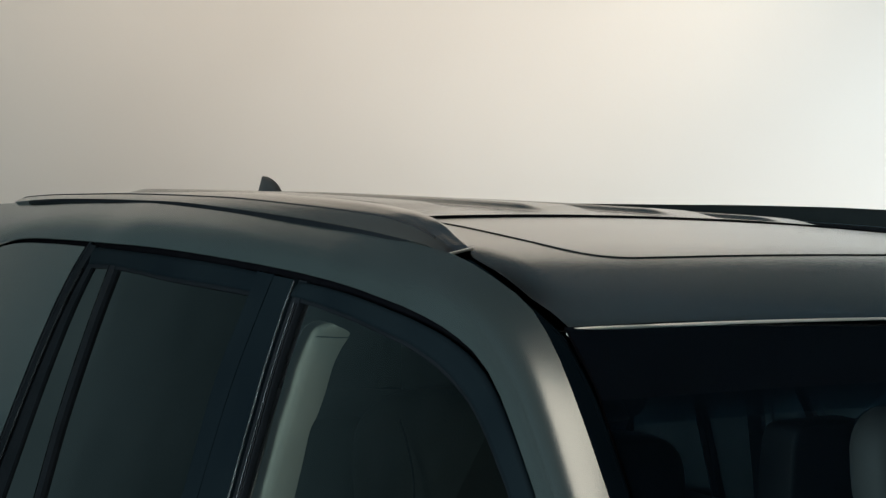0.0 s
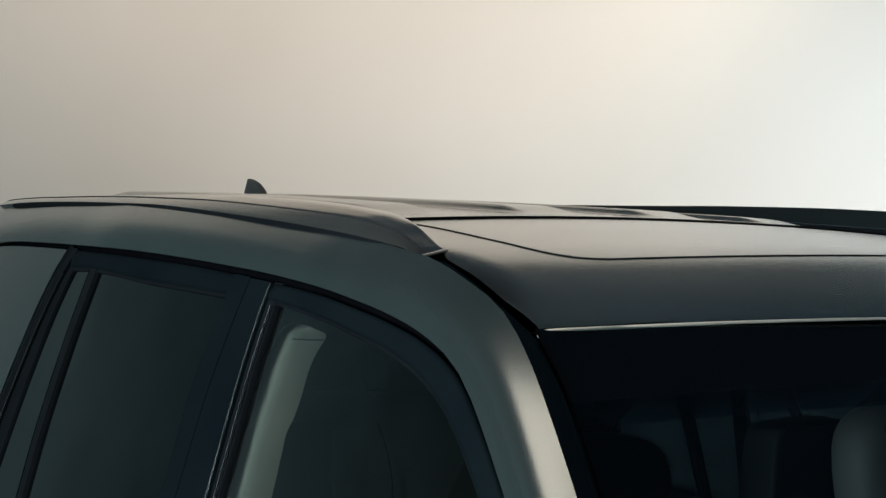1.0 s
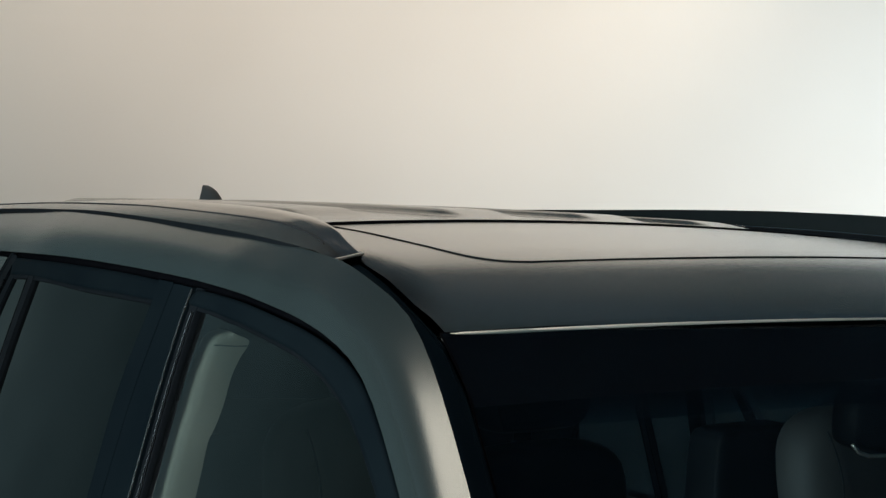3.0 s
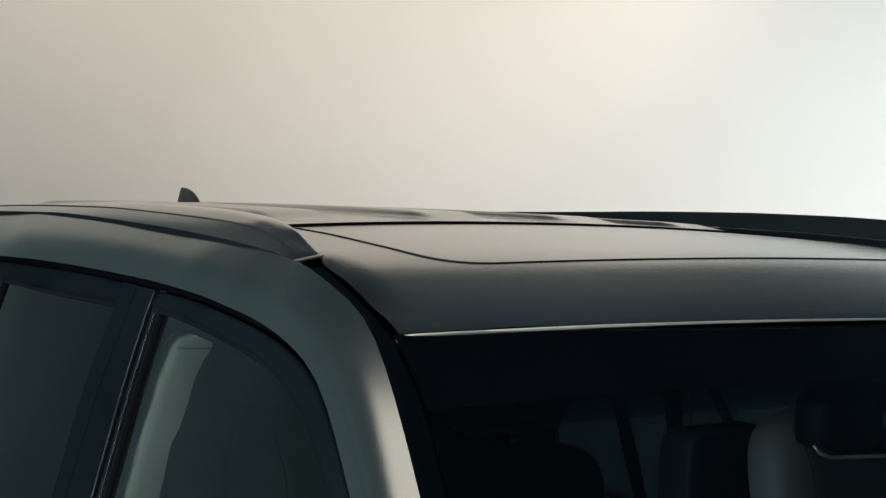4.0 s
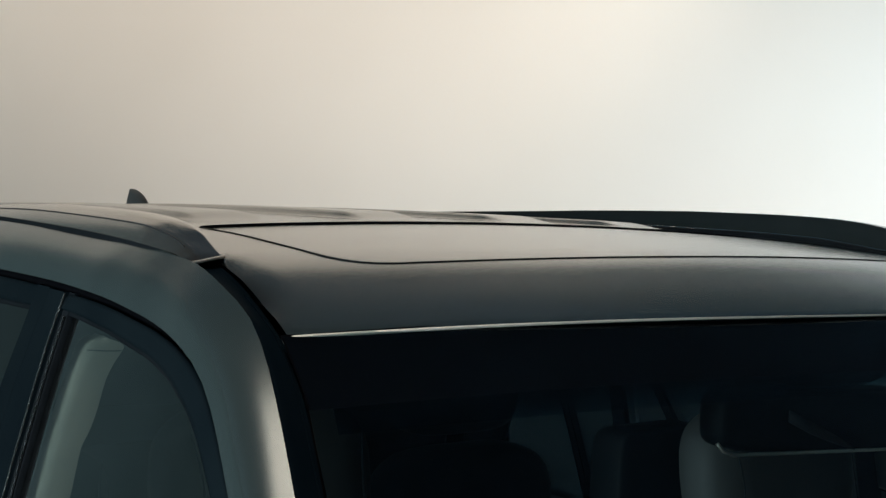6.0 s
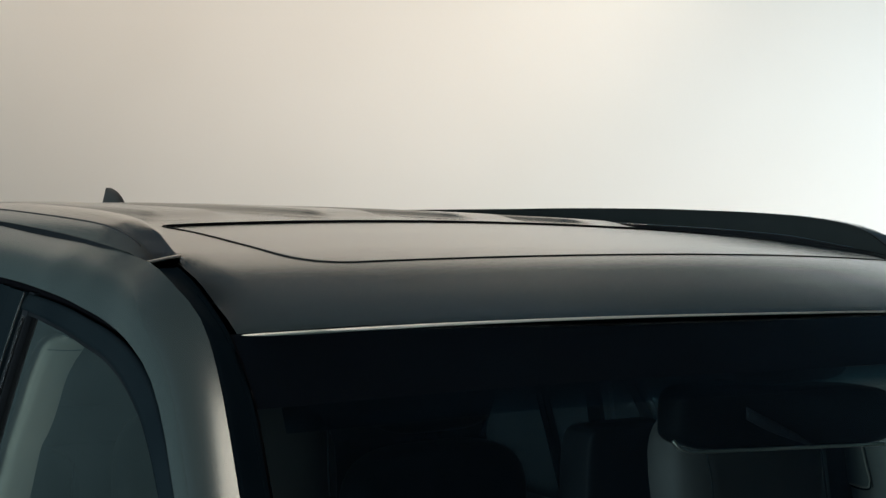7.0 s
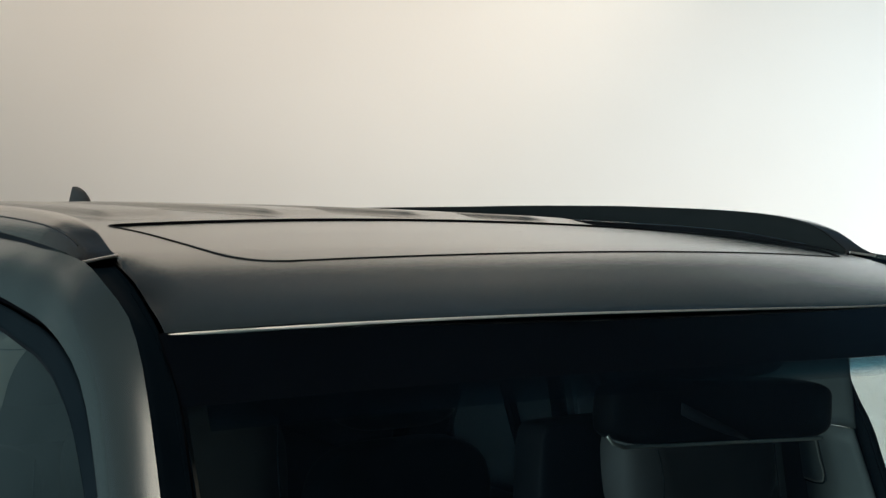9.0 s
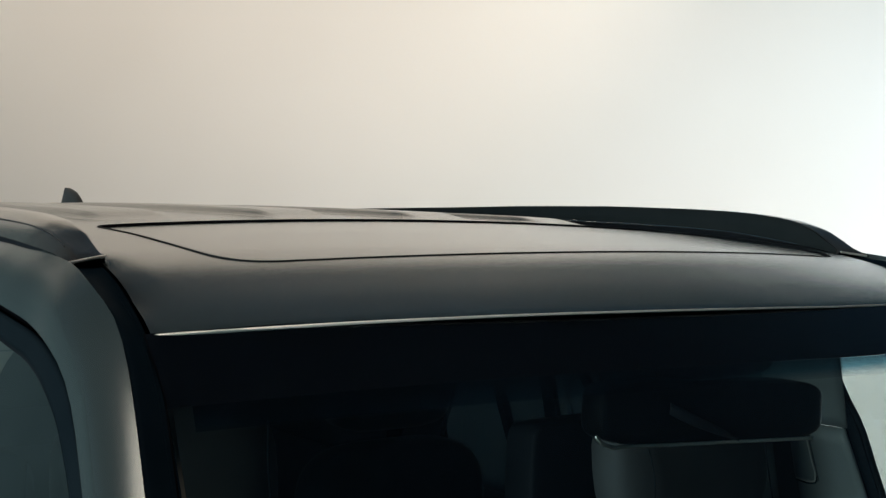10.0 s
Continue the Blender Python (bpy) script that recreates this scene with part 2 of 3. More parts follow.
# back wall with a cove that runs into the floor
prof = [(WALL_V - 0.9 + 0.9 * math.sin(a), 0.904 - 0.9 * math.cos(a)) for a in np.linspace(0, math.pi / 2, 12)] + [(WALL_V, 2.0), (WALL_V, WHITE_TOP)]
back = [(WALL_V + 0.2, WHITE_TOP), (WALL_V + 0.2, 0.004), (WALL_V - 0.9, 0.002)]
setting("wall_back", loft([[tuple(st(u, v, z)) for v, z in prof + back] for u in (-3.9, 0, 3.5, 7)], closed=True, cap=True), WALL, "pale warm white painted cyclorama wall, softly lit", "wall")
# unseen walls and ceiling; tones chosen for their reflections in the car
setting("wall_left", slab(-14.2, -14.0, -6.0, WALL_V, 0, CEIL), DARK_WALL, "dark studio side wall", "wall")
setting("wall_corner", slab(-14.0, -3.9, WALL_V - 0.02, WALL_V + 0.18, 0, CEIL), GREY_WALL, "dark grey studio corner wall", "wall")
# unseen dark sheet added; its slanting lower edge shapes the roof's reflections
flag_edge = curve_fn([(-3.9, 4.2), (-2.3, 4.34), (-1.0, 4.36), (0.4, 4.0), (1.6, 3.42), (2.4, 3.08), (2.75, 2.92), (3.2, 2.3), (4.0, 1.9), (7.0, 1.7)])
setting("curtain", loft([[tuple(st(u, v, z)) for v, z in ((WALL_V - 0.02 - 0.012 * math.sin(u * 18), CEIL), (WALL_V - 0.03 - 0.012 * math.sin(u * 18), flag_edge(u)), (WALL_V - 0.005, flag_edge(u)), (WALL_V - 0.005, CEIL))] for u in np.linspace(-3.85, 6.98, 170)], closed=True, cap=True), DARK_WALL, "unseen dark sheet added before the wall to shape the roof's reflections", "curtain")
setting("wall_right", slab(7.0, 7.2, -6.0, WALL_V, 0, CEIL), DARK_WALL, "dark studio side wall", "wall")
setting("wall_front", slab(-14.0, 7.0, -6.2, -6.0, 0, CEIL), DARK_WALL, "dark studio wall behind the camera", "wall")
setting("ceiling", slab(-14.2, 7.2, -6.2, WALL_V + 0.2, CEIL, CEIL + 0.15), CEILING, "dark blue-grey studio ceiling", "ceiling")

# ------------------------------------------------------------ the car's surfaces
# x across the car, y to its rear, z up; the left side in the picture has x < 0.
HEAD = -0.302
roof_profile = curve_fn([(-0.05, 1.745), (0, 1.763), (0.09, 1.788), (0.18, 1.808), (0.24, 1.8155), (0.30, 1.820), (0.42, 1.8274), (0.60, 1.8322), (0.9, 1.8332), (1.2, 1.8315), (1.6, 1.824), (1.9, 1.810), (2.15, 1.782), (2.3, 1.750)])
ROOF_END = 1.90


def head_y(x):
    return HEAD + 0.10 * (x / 0.614) ** 2


def bead(x, y):
    """Height of the pressed ribs behind the sunroof."""
    h = 0.0
    for c in (-0.375, -0.125, 0.125, 0.375):
        a = max(0.0, 1 - ((x - c) / 0.062) ** 2)
        b = min(1.0, max(0.0, (y - 0.37) / 0.11)) * min(1.0, max(0.0, (1.52 - y) / 0.16))
        b = b * b * (3 - 2 * b)
        h = max(h, 0.0100 * min(1.0, 2.1 * a) ** 1.5 * b)
    return h


# the front edge is not quite even across the car
front_lift = curve_fn([(-0.64, 0.0026), (-0.55, 0.0038), (-0.45, 0.0046), (-0.35, 0.0042), (-0.25, 0.0031), (-0.15, 0.0015), (-0.05, -0.0002), (0.05, -0.0018), (0.15, -0.0034), (0.3, -0.0038), (0.64, -0.0038)])


def roof_z(x, y):
    # the panel rolls down along its front side edges
    q = max(0.0, (abs(x) - (roof_edge(y) - 0.032)) / 0.032) * min(1.0, max(0.0, (0.06 - y) / 0.08)) * min(1.0, max(0.0, (y + 0.215) / 0.08))
    lift = front_lift(x) * max(0.0, 1 - max(0.0, y - head_y(x)) / 0.22) ** 1.6
    return lift + roof_profile(y - head_y(x)) - 0.016 * (x / 0.614) ** 2 + bead(x, y) - 0.006 * q * q - 0.022 * min(1.0, abs(x) / 0.53) ** 8 * min(1.0, max(0.0, (y - 1.2) / 0.7)) ** 1.5


roof_edge = curve_fn([(-0.24, 0.624), (-0.20, 0.6145), (-0.157, 0.604), (-0.10, 0.592), (-0.04, 0.582), (0.0, 0.578), (0.05, 0.5765), (0.3, 0.570), (0.9, 0.553), (1.4, 0.535), (1.95, 0.515)])
taper = curve_fn([(-2, 0.0), (0.0, 0.0), (0.1, 0.006), (0.25, 0.0125), (0.5, 0.0175), (0.8, 0.029), (1.05, 0.048), (1.4, 0.072), (1.9, 0.105)])


def side_x(y, z):
    """Half-width of the cabin's side at a place."""
    w = min(1.0, max(0.0, (0.01 - y) / 0.17))
    k = min(1.0, max(0.0, (0.141 - y) / 0.355))
    return 0.657 - taper(y) + 0.27 * (1.775 - z) + 0.018 * w * w * (3 - 2 * w) - 0.021 * k


def on_side(y, z, s, off=0.0):
    return (s * (side_x(y, z) + off), y, z)


def glass_x(y, z):
    """Half-width at the front door's glass, which bends in one even curve."""
    return 0.657 - 0.014 + 0.27 * (1.775 - z) - 0.0068 - 0.0185 * y - 0.022 * y * y


car = thing("suv", "dark satin grey-green sport utility vehicle parked on the studio floor", "car")

# ---- roof panel round the sunroof, then the ribbed rear part
SR_X = 0.484


def sr_front(x):
    return -0.112 + 0.036 * (x / 0.44) ** 2


def sr_rear(x):
    return 0.300 - 0.028 * (x / SR_X) ** 2


def sunroof_outline(grow, nf=61, ns=31):
    """The sunroof's rim from the front-left corner round: front, right side, rear, left side."""
    X = SR_X + grow
    r, q = 0.055, 0.018
    front, right, rear, left = [], [], [], []
    yf = sr_front(X - r)
    raw = [(-X, yf + 0.085), (-X + 0.004, yf + 0.048), (-X + 0.017, yf + 0.020), (-X + 0.040, yf + 0.004)]
    mids = [(x, sr_front(x)) for x in np.linspace(-X + r + 0.02, X - r - 0.02, 15)]
    front = [(x, y - grow) for x, y in spline(raw + mids + [(-x, y) for x, y in reversed(raw)], nf)]
    yr = sr_rear(X) + grow
    right = [(X, y) for y in np.linspace(front[-1][1], yr - q, ns)][1:]
    top = [(X, yr - q), (X - q * 0.3, yr - q * 0.3), (X - q, yr)]
    rear = spline(top + [(x, sr_rear(x) + grow) for x in np.linspace(X - 0.06, -X + 0.06, 13)] + [(-x, y) for x, y in reversed(top)], nf)[1:]
    left = [(-X, y) for y in np.linspace(rear[-1][1], front[0][1], ns)][1:-1]
    return front + right + rear + left


def roof_rim(nf=61, ns=31, y1=0.36):
    e0 = roof_edge(-0.2)
    front = [(x, head_y(x)) for x in np.linspace(-e0, e0, nf)]
    ys = np.linspace(front[-1][1], y1, ns)
    right = [(roof_edge(y), y) for y in ys][1:]
    e1 = roof_edge(y1)
    rear = [(x, y1) for x in np.linspace(e1, -e1, nf)][1:]
    left = [(-roof_edge(y), y) for y in reversed(ys)][1:-1]
    return front + right + rear + left


inner, outer = sunroof_outline(0.0025), roof_rim()
rows = [[(x, y, roof_z(x, y) - 0.012) for x, y in inner]]
for k in np.linspace(0, 1, 15):
    rows.append([(a[0] + (b[0] - a[0]) * k, a[1] + (b[1] - a[1]) * k) for a, b in zip(inner, outer)])
    rows[-1] = [(x, y, roof_z(x, y)) for x, y in rows[-1]]
bm = loft(rows, closed=True)
cols = [roof_edge(0.36) * w for w in np.linspace(-1, 1, 61)]
fine = []
for y in np.concatenate([np.linspace(0.36, 0.56, 21), np.linspace(0.58, ROOF_END, 50)]):
    k = roof_edge(y) / roof_edge(0.36)
    row = []
    for c0, c1 in zip(cols, cols[1:]):
        for w in (0, 0.34, 0.67):
            row.append((c0 + (c1 - c0) * w) * k)
    row.append(cols[-1] * k)
    fine.append([(x, y, roof_z(x, y)) for x in row])
loft(fine, bm=bm)
# rolled front lip over the windscreen
lip = []
for dy, dz in ((0, 0), (-0.0010, -0.0006), (-0.0014, -0.0016), (-0.0010, -0.0028), (0.003, -0.0036), (0.016, -0.0042)):
    lip.append([(x, head_y(x) + dy, roof_z(x, head_y(x)) + dz) for x in np.linspace(-roof_edge(-0.2), roof_edge(-0.2), 61)])
loft(lip, bm=bm)
header_line = [(x, head_y(x) - 0.0026, roof_z(x, head_y(x)) - 0.0008) for x in np.linspace(-roof_edge(-0.2), roof_edge(-0.2), 61)]
header_line = [(p[0] + d, p[1] - 0.0012, p[2] - 0.0038) if d else p for p, d in zip([header_line[0]] + header_line + [header_line[-1]], [-0.005] + [0] * 61 + [0.005])]
roof = part("roof_panel", bm, PAINT, car, "satin grey-green painted roof panel with pressed ribs", angle=50)

# bright strip stands in for the light caught by the roof's front lip
part("header_glint", tube(header_line, [0.0010 + 0.0009 * (p[0] / 0.61) ** 2 for p in header_line], 10), EDGE_GLINT, roof, "thin bright strip for the light on the roof's front lip")
# sunroof panel, a little below the roof at its rear
rim = sunroof_outline(-0.0025)
cx, cy = 0.0, 0.09


def sr_z(x, y):
    return roof_z(x, y) - 0.0012 - 0.0006 * max(0.0, (y + 0.05) / 0.35)


rows = [[(x, y, sr_z(x, y) - 0.02) for x, y in rim], [(x, y, sr_z(x, y) - 0.0015) for x, y in rim]]
for k in (0.994, 0.98, 0.95, 0.9, 0.8, 0.7, 0.6, 0.5, 0.4, 0.3, 0.2, 0.1, 0.01):
    rows.append([(cx + (x - cx) * k, cy + (y - cy) * k, sr_z(cx + (x - cx) * k, cy + (y - cy) * k)) for x, y in rim])
sunroof = part("sunroof", loft(rows, closed=True), PAINT, car, "closed sunroof panel with a dark seam", angle=50)
# black seal all round the sunroof, thicker along its rear
ring = sunroof_outline(0.0)
rows = []
for k, (x, y) in enumerate(ring + ring[:1]):
    w = max(0.0, (y - 0.262) / 0.038) ** 0.5 if y > 0.262 else 0.0
    lift, wide = 0.0010 + 0.0004 * w, 0.0016 + 0.0016 * w
    d = Vector((x - 0.0, (y - 0.09) * 1.6)).normalized()
    z = roof_z(x, y)
    rows.append([(x + d.x * a * wide, y + d.y * a * wide, z + b) for a, b in ((-1, -0.010), (-1, lift * 0.5), (-0.5, lift), (0.5, lift), (1, lift * 0.4), (1, -0.010))])
part("sunroof_seal", loft(rows, closed=True), RUBBER, sunroof, "black rubber seal")
# dark tray under the seam
part("sunroof_tray", loft([[(x, y, roof_z(x, y) - 0.013) for x, y in sunroof_outline(0.015)], [(x * 0.5, 0.09 + (y - 0.09) * 0.5, roof_z(x * 0.5, 0.09 + (y - 0.09) * 0.5) - 0.03) for x, y in sunroof_outline(0.015)]], closed=True), RUBBER, sunroof)

# ---- side curves (y, z)
GAP = [(2.12, 1.645), (1.90, 1.672), (1.64, 1.7035), (1.26, 1.727), (1.02, 1.738), (0.675, 1.752), (0.39, 1.757), (0.20, 1.757), (0.13, 1.7555), (0.05, 1.7508), (-0.008, 1.7458), (-0.0475, 1.7418), (-0.090, 1.7370), (-0.115, 1.7325), (-0.135, 1.7280), (-0.165, 1.7155), (-0.189, 1.6995), (-0.216, 1.6770), (-0.257, 1.6420), (-0.34, 1.565), (-0.46, 1.44), (-0.71, 1.18)]
PIL = [(2.12, 1.762), (1.90, 1.773), (1.63, 1.786), (1.29, 1.803), (0.935, 1.811), (0.667, 1.813), (0.366, 1.8108), (0.145, 1.8078), (0.05, 1.805), (0.0, 1.8010), (-0.05, 1.7965), (-0.0957, 1.7885), (-0.124, 1.7822), (-0.147, 1.7760), (-0.171, 1.7675), (-0.190, 1.7570), (-0.203, 1.7480), (-0.232, 1.7255), (-0.265, 1.6965), (-0.288, 1.6750), (-0.314, 1.6500), (-0.36, 1.605), (-0.455, 1.51), (-0.57, 1.395), (-0.78, 1.18)]
FGLASS = [(0.238, 1.7315), (0.17, 1.7308), (0.11, 1.7278), (0.0535, 1.7235), (0.0, 1.7180), (-0.0343, 1.7142), (-0.060, 1.7105), (-0.096, 1.7045), (-0.125, 1.6965), (-0.151, 1.6860), (-0.180, 1.6665), (-0.2095, 1.6425), (-0.2225, 1.6320), (-0.30, 1.556), (-0.42, 1.43), (-0.67, 1.18)]
BELT = 1.18


def side_strip(name, lower, upper, s, material, parent, n=90, steps=8, swell=0.0, off=0.0, thick=0.004, label="", roll=0.0):
    """A panel on the cabin's side between two lines of (y, z)."""
    a, b = spline(lower, n), spline(upper, n)
    rows = []
    for k in np.linspace(0, 1, steps):
        row = []
        for p, q in zip(a, b):
            y, z = p[0] + (q[0] - p[0]) * k, p[1] + (q[1] - p[1]) * k
            row.append(on_side(y, z, s, off + swell * 4 * k * (1 - k) - roll * max(0.0, (k - 0.55) / 0.45) ** 2))
        rows.append(row)
    return part(name, loft(rows), material, parent, label, thick=thick)


for s in (-1, 1):
    # cant rail and windscreen pillar in one pressing
    a, b = spline(GAP, 110), spline(PIL, 110)
    rows = []
    for k in (0, 0.012, 0.03, 0.1, 0.2, 0.3, 0.4, 0.5, 0.58, 0.64, 0.68, 0.72, 0.76, 0.8, 0.85, 0.9, 0.95, 1.0):
        row = []
        for p, q in zip(a, b):
            y, z = p[0] + (q[0] - p[0]) * k, p[1] + (q[1] - p[1]) * k
            front = min(1.0, max(0.0, (0.06 - q[0]) / 0.24))
            roll = 0.022 * (front * max(0.0, (k - 0.52) / 0.48) ** 1.7 + (1 - front) * max(0.0, (k - 0.15) / 0.85) ** 1.8)
            row.append(on_side(y, z, s, 0.003 * math.sin(math.pi * k) - roll - (0.006 * (1 - k / 0.03) ** 2 if k < 0.03 else 0)))
        rows.append(row)
    last = rows[-1]
    rows.append([(x - s * 0.0012, y + 0.0012, z - 0.005) for x, y, z in last])
    rows.append([(x - s * 0.003, y + 0.004, z - 0.020) for x, y, z in last])
    part("pillar_panel", loft(rows), PAINT, car, "satin painted roof side and windscreen pillar", angle=60)

    # black moulding between the pillar and the roof and windscreen
    edge_in = [(roof_edge(y) + 0.001, y, roof_z(roof_edge(y), y)) for y in (0.07, 0.02, -0.04, -0.10, -0.157, -0.20)]
    edge_in += [(0.621, -0.238, 1.712), (0.631, -0.284, 1.668), (0.660, -0.392, 1.56), (0.692, -0.512, 1.44), (0.755, -0.772, 1.18)]
    out = [(0.07, 1.8068)] + [p for p in PIL if p[0] < 0.06]
    a = spline(edge_in, 70)
    b = [on_side(y, z, 1, -0.026) for y, z in spline(out, 70)]
    rows = []
    for k, d in ((-0.16, 0.009), (-0.10, 0.0045), (0, 0.0042), (0.03, 0.0050), (0.1, 0.005), (0.3, 0.006), (0.6, 0.007), (0.9, 0.006), (1.0, 0.007), (1.15, 0.012)):
        rows.append([(s * (p[0] + (q[0] - p[0]) * k), p[1] + (q[1] - p[1]) * k, p[2] + (q[2] - p[2]) * k - d) for p, q in zip(a, b)])
    moulding = part("pillar_moulding", loft(rows), MOULDING, car, "black moulding strip along the pillar", angle=60)
    groove = [(s * (p[0] + (q[0] - p[0]) * 0.16), p[1] + (q[1] - p[1]) * 0.16, p[2] + (q[2] - p[2]) * 0.16 - 0.0048) for p, q in zip(a, b)]
    part("groove_line", tube(groove[10:40], 0.0008, 6), MOULDING, moulding, "thin lip in the moulding")

# ---- roof rails
rail_top = curve_fn([(-0.02, 1.794), (0.0, 1.8015), (0.029, 1.814), (0.051, 1.8235), (0.079, 1.830), (0.10, 1.833), (0.2, 1.8385), (0.32, 1.840), (0.456, 1.840), (0.55, 1.8385), (0.72, 1.8345), (0.9, 1.828), (1.1, 1.8215), (1.3, 1.8145), (1.5, 1.8075), (1.7, 1.7985), (1.84, 1.790), (1.90, 1.776)])
rail_ridge = curve_fn([(-0.02, 1.793), (0.0, 1.7995), (0.024, 1.811), (0.063, 1.821), (0.12, 1.827), (0.186, 1.829), (0.33, 1.831), (0.5, 1.832), (0.73, 1.829), (1.0, 1.823), (1.3, 1.813), (1.5, 1.806), (1.7, 1.797), (1.84, 1.788), (1.90, 1.775)])
rail_foot = curve_fn([(-0.02, 1.796), (0.0, 1.7975), (0.03, 1.8040), (0.145, 1.8112), (0.366, 1.8162), (0.667, 1.8185), (0.935, 1.8135), (1.29, 1.8035), (1.5, 1.7955), (1.7, 1.786), (1.90, 1.7745)])


def rail_in(y):
    return 0.030 * max(y, 0) + 0.008 * max(y, 0) ** 2


for s in (-1, 1):
    rows, ridge_line = [], []
    for y in np.concatenate([np.linspace(0.0, 0.12, 26), np.linspace(0.14, 1.6, 44), np.linspace(1.62, 1.89, 16)]):
        k = rail_in(y)
        f = min(1.0, max(0.0, y / 0.09)) ** 0.6
        t, r, w = rail_top(y), rail_ridge(y), rail_foot(y)
        if s > 0:
            t += 0.0195 * (1 - math.exp(-max(0.0, y) / 0.075))
            r = t - 0.0012
        base = min(roof_z(0.57, y) - 0.002, t - 0.004 * min(1.0, 0.2 + y / 0.03))
        lean = 0.016 * max(0.0, 1 - y / 0.07)
        g = 1 - f
        e = min(1.0, 0.1 + y / 0.04)
        pts = [(0.574 - k, base), (0.5745 - k, base + (t - base) * 0.6), (0.576 - k, t - 0.003 * f), (0.579 - k, t - 0.0006 * f), (0.583 - k, t), (0.588 - k, t - 0.0004), (0.594 - k, t + (r - t) * 0.16), (0.600 - k, t + (r - t) * 0.42), (0.606 - k - 0.001 * g, t + (r - t) * 0.80), (0.6095 - k - 0.002 * g, r), (0.6120 - k - 0.003 * g, r - 0.0022), (0.6180 - k - 0.004 * g, (r + w) / 2 + 0.0008), (0.6240 - k - 0.006 * g, w), (0.620 - k - 0.006 * g, w - 0.004 * e), (0.595 - k, min(base, w) - 0.004 * e)]
        if y < 0.001:
            # the foot runs out in one edge
            pts = [(x, 1.8005 - 0.127 * (x - 0.5785)) for x, z in pts]
        elif y > 1.888:
            pts = [(x, w) for x, z in pts]
        row = [(s * x, y - lean * max(0.0, x - 0.580) / 0.034, z) for x, z in pts]
        rows.append(row)
        a, b = row[9], row[10]
        ridge_line.append(((a[0] + b[0]) / 2, (a[1] + b[1]) / 2, (a[2] + b[2]) / 2 + 0.0003))
    rail = part("roof_rail", loft(rows, closed=True), SATIN_GREY, car, "raised satin grey roof rail", angle=55)
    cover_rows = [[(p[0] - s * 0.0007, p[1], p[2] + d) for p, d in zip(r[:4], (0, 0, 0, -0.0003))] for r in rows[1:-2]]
    # far rail: a dark sheet puts the inner face's dark reflection into colour
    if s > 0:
        part("inner_dark_sheet", loft(cover_rows), RAIL_INNER, rail, "dark sheet on the rail's inner face for its dark reflection", angle=55)
    # shadowed gap and light roof sliver beside the far rail, as black and bright strips
    inner_rows, inner_line = [], []
    for y in np.linspace(0.015, 1.0, 50):
        xi, zi = 0.5735 - rail_in(y), roof_z(0.57 - rail_in(y), y)
        inner_rows.append([(s * (xi + 0.001), y, zi + 0.0088 * min(1.0, y / 0.2)), (s * (xi - 0.0012), y, zi + 0.0080 * min(1.0, y / 0.2)), (s * (xi - 0.0016), y, zi + 0.0012), (s * (xi - 0.007), y, zi + 0.0008), (s * (xi - 0.0075), y, zi - 0.002)])
        inner_line.append((s * (xi - 0.0006), y, zi + 0.0092 * min(1.0, y / 0.2)))
    if s > 0:
        part("inner_gap_strip", loft(inner_rows), RUBBER, rail, "black strip in the gap along the rail")
        part("roof_sliver_line", tube(inner_line[3:], 0.0012, 6), CHROME, rail, "thin bright line for the light sliver of roof beside the rail")
    part("ridge_line", tube(ridge_line[5:], 0.0007, 6), MATT_BLACK, rail, "thin dark joint line")
    # bright tube standing for light on the front foot's edge, over a black pad
    tip = [(s * x, -0.0008 - 0.016 * max(0.0, x - 0.580) / 0.034, 1.8006 - 0.127 * (x - 0.5785)) for x in np.linspace(0.576, 0.6165, 8)]
    part("foot_glint", tube([(x, y - 0.0012, z + 0.0004) for x, y, z in tip], 0.0017, 10), EDGE_GLINT, rail, "bright tube for the light on the foot's edge")
    rows = [[(s * (0.577 + 0.038 * k), y - 0.016 * k, 1.7985 - 0.0045 * k - d) for k in np.linspace(0, 1, 8)] for y, d in ((0.036, 0.015), (0.004, 0.015), (0.0035, 0.005), (0.008, 0.003), (0.036, 0.003))]
    part("foot_pad", loft(rows), RUBBER, rail, "black rubber foot pad")
    # dark strip under the rail's outer face
    rows = []
    for y in np.linspace(0.012, 1.72, 50):
        k, w = rail_in(y), rail_foot(y)
        f = min(1.0, max(0.0, y / 0.09)) ** 0.6
        x = 0.6228 - k - 0.006 * (1 - f)
        rows.append([(s * x, y, w + 0.0003), (s * (x + 0.0012), y, w - 0.003), (s * (x + 0.001), y, w - 0.0140 + 0.007 * min(1.0, y / 1.1)), (s * (x - 0.03), y, w - 0.014)])
    part("rail_gasket", loft(rows), RUBBER, rail, "black strip in the gap along the rail")

# ---- shark fin aerial
rows = []
for k in np.linspace(0, 1, 18):
    z = 1.800 + 0.063 * k
    front = 1.610 + 0.020 * k + 0.055 * k ** 2.6
    rear = 1.738 - 0.018 * k
    if k > 0.8:
        front += 0.022 * ((k - 0.8) / 0.2) ** 2
    wd = 0.020 * (1 - k) ** 0.6 + 0.005
    rows.append([(wd * math.sin(q), (front + rear) / 2 - math.cos(q) * (rear - front) / 2, z) for q in np.linspace(0, 2 * math.pi, 28, endpoint=False)])
part("aerial_fin", loft(rows, closed=True, cap=True), FIN_GREY, car, "grey shark fin roof aerial")

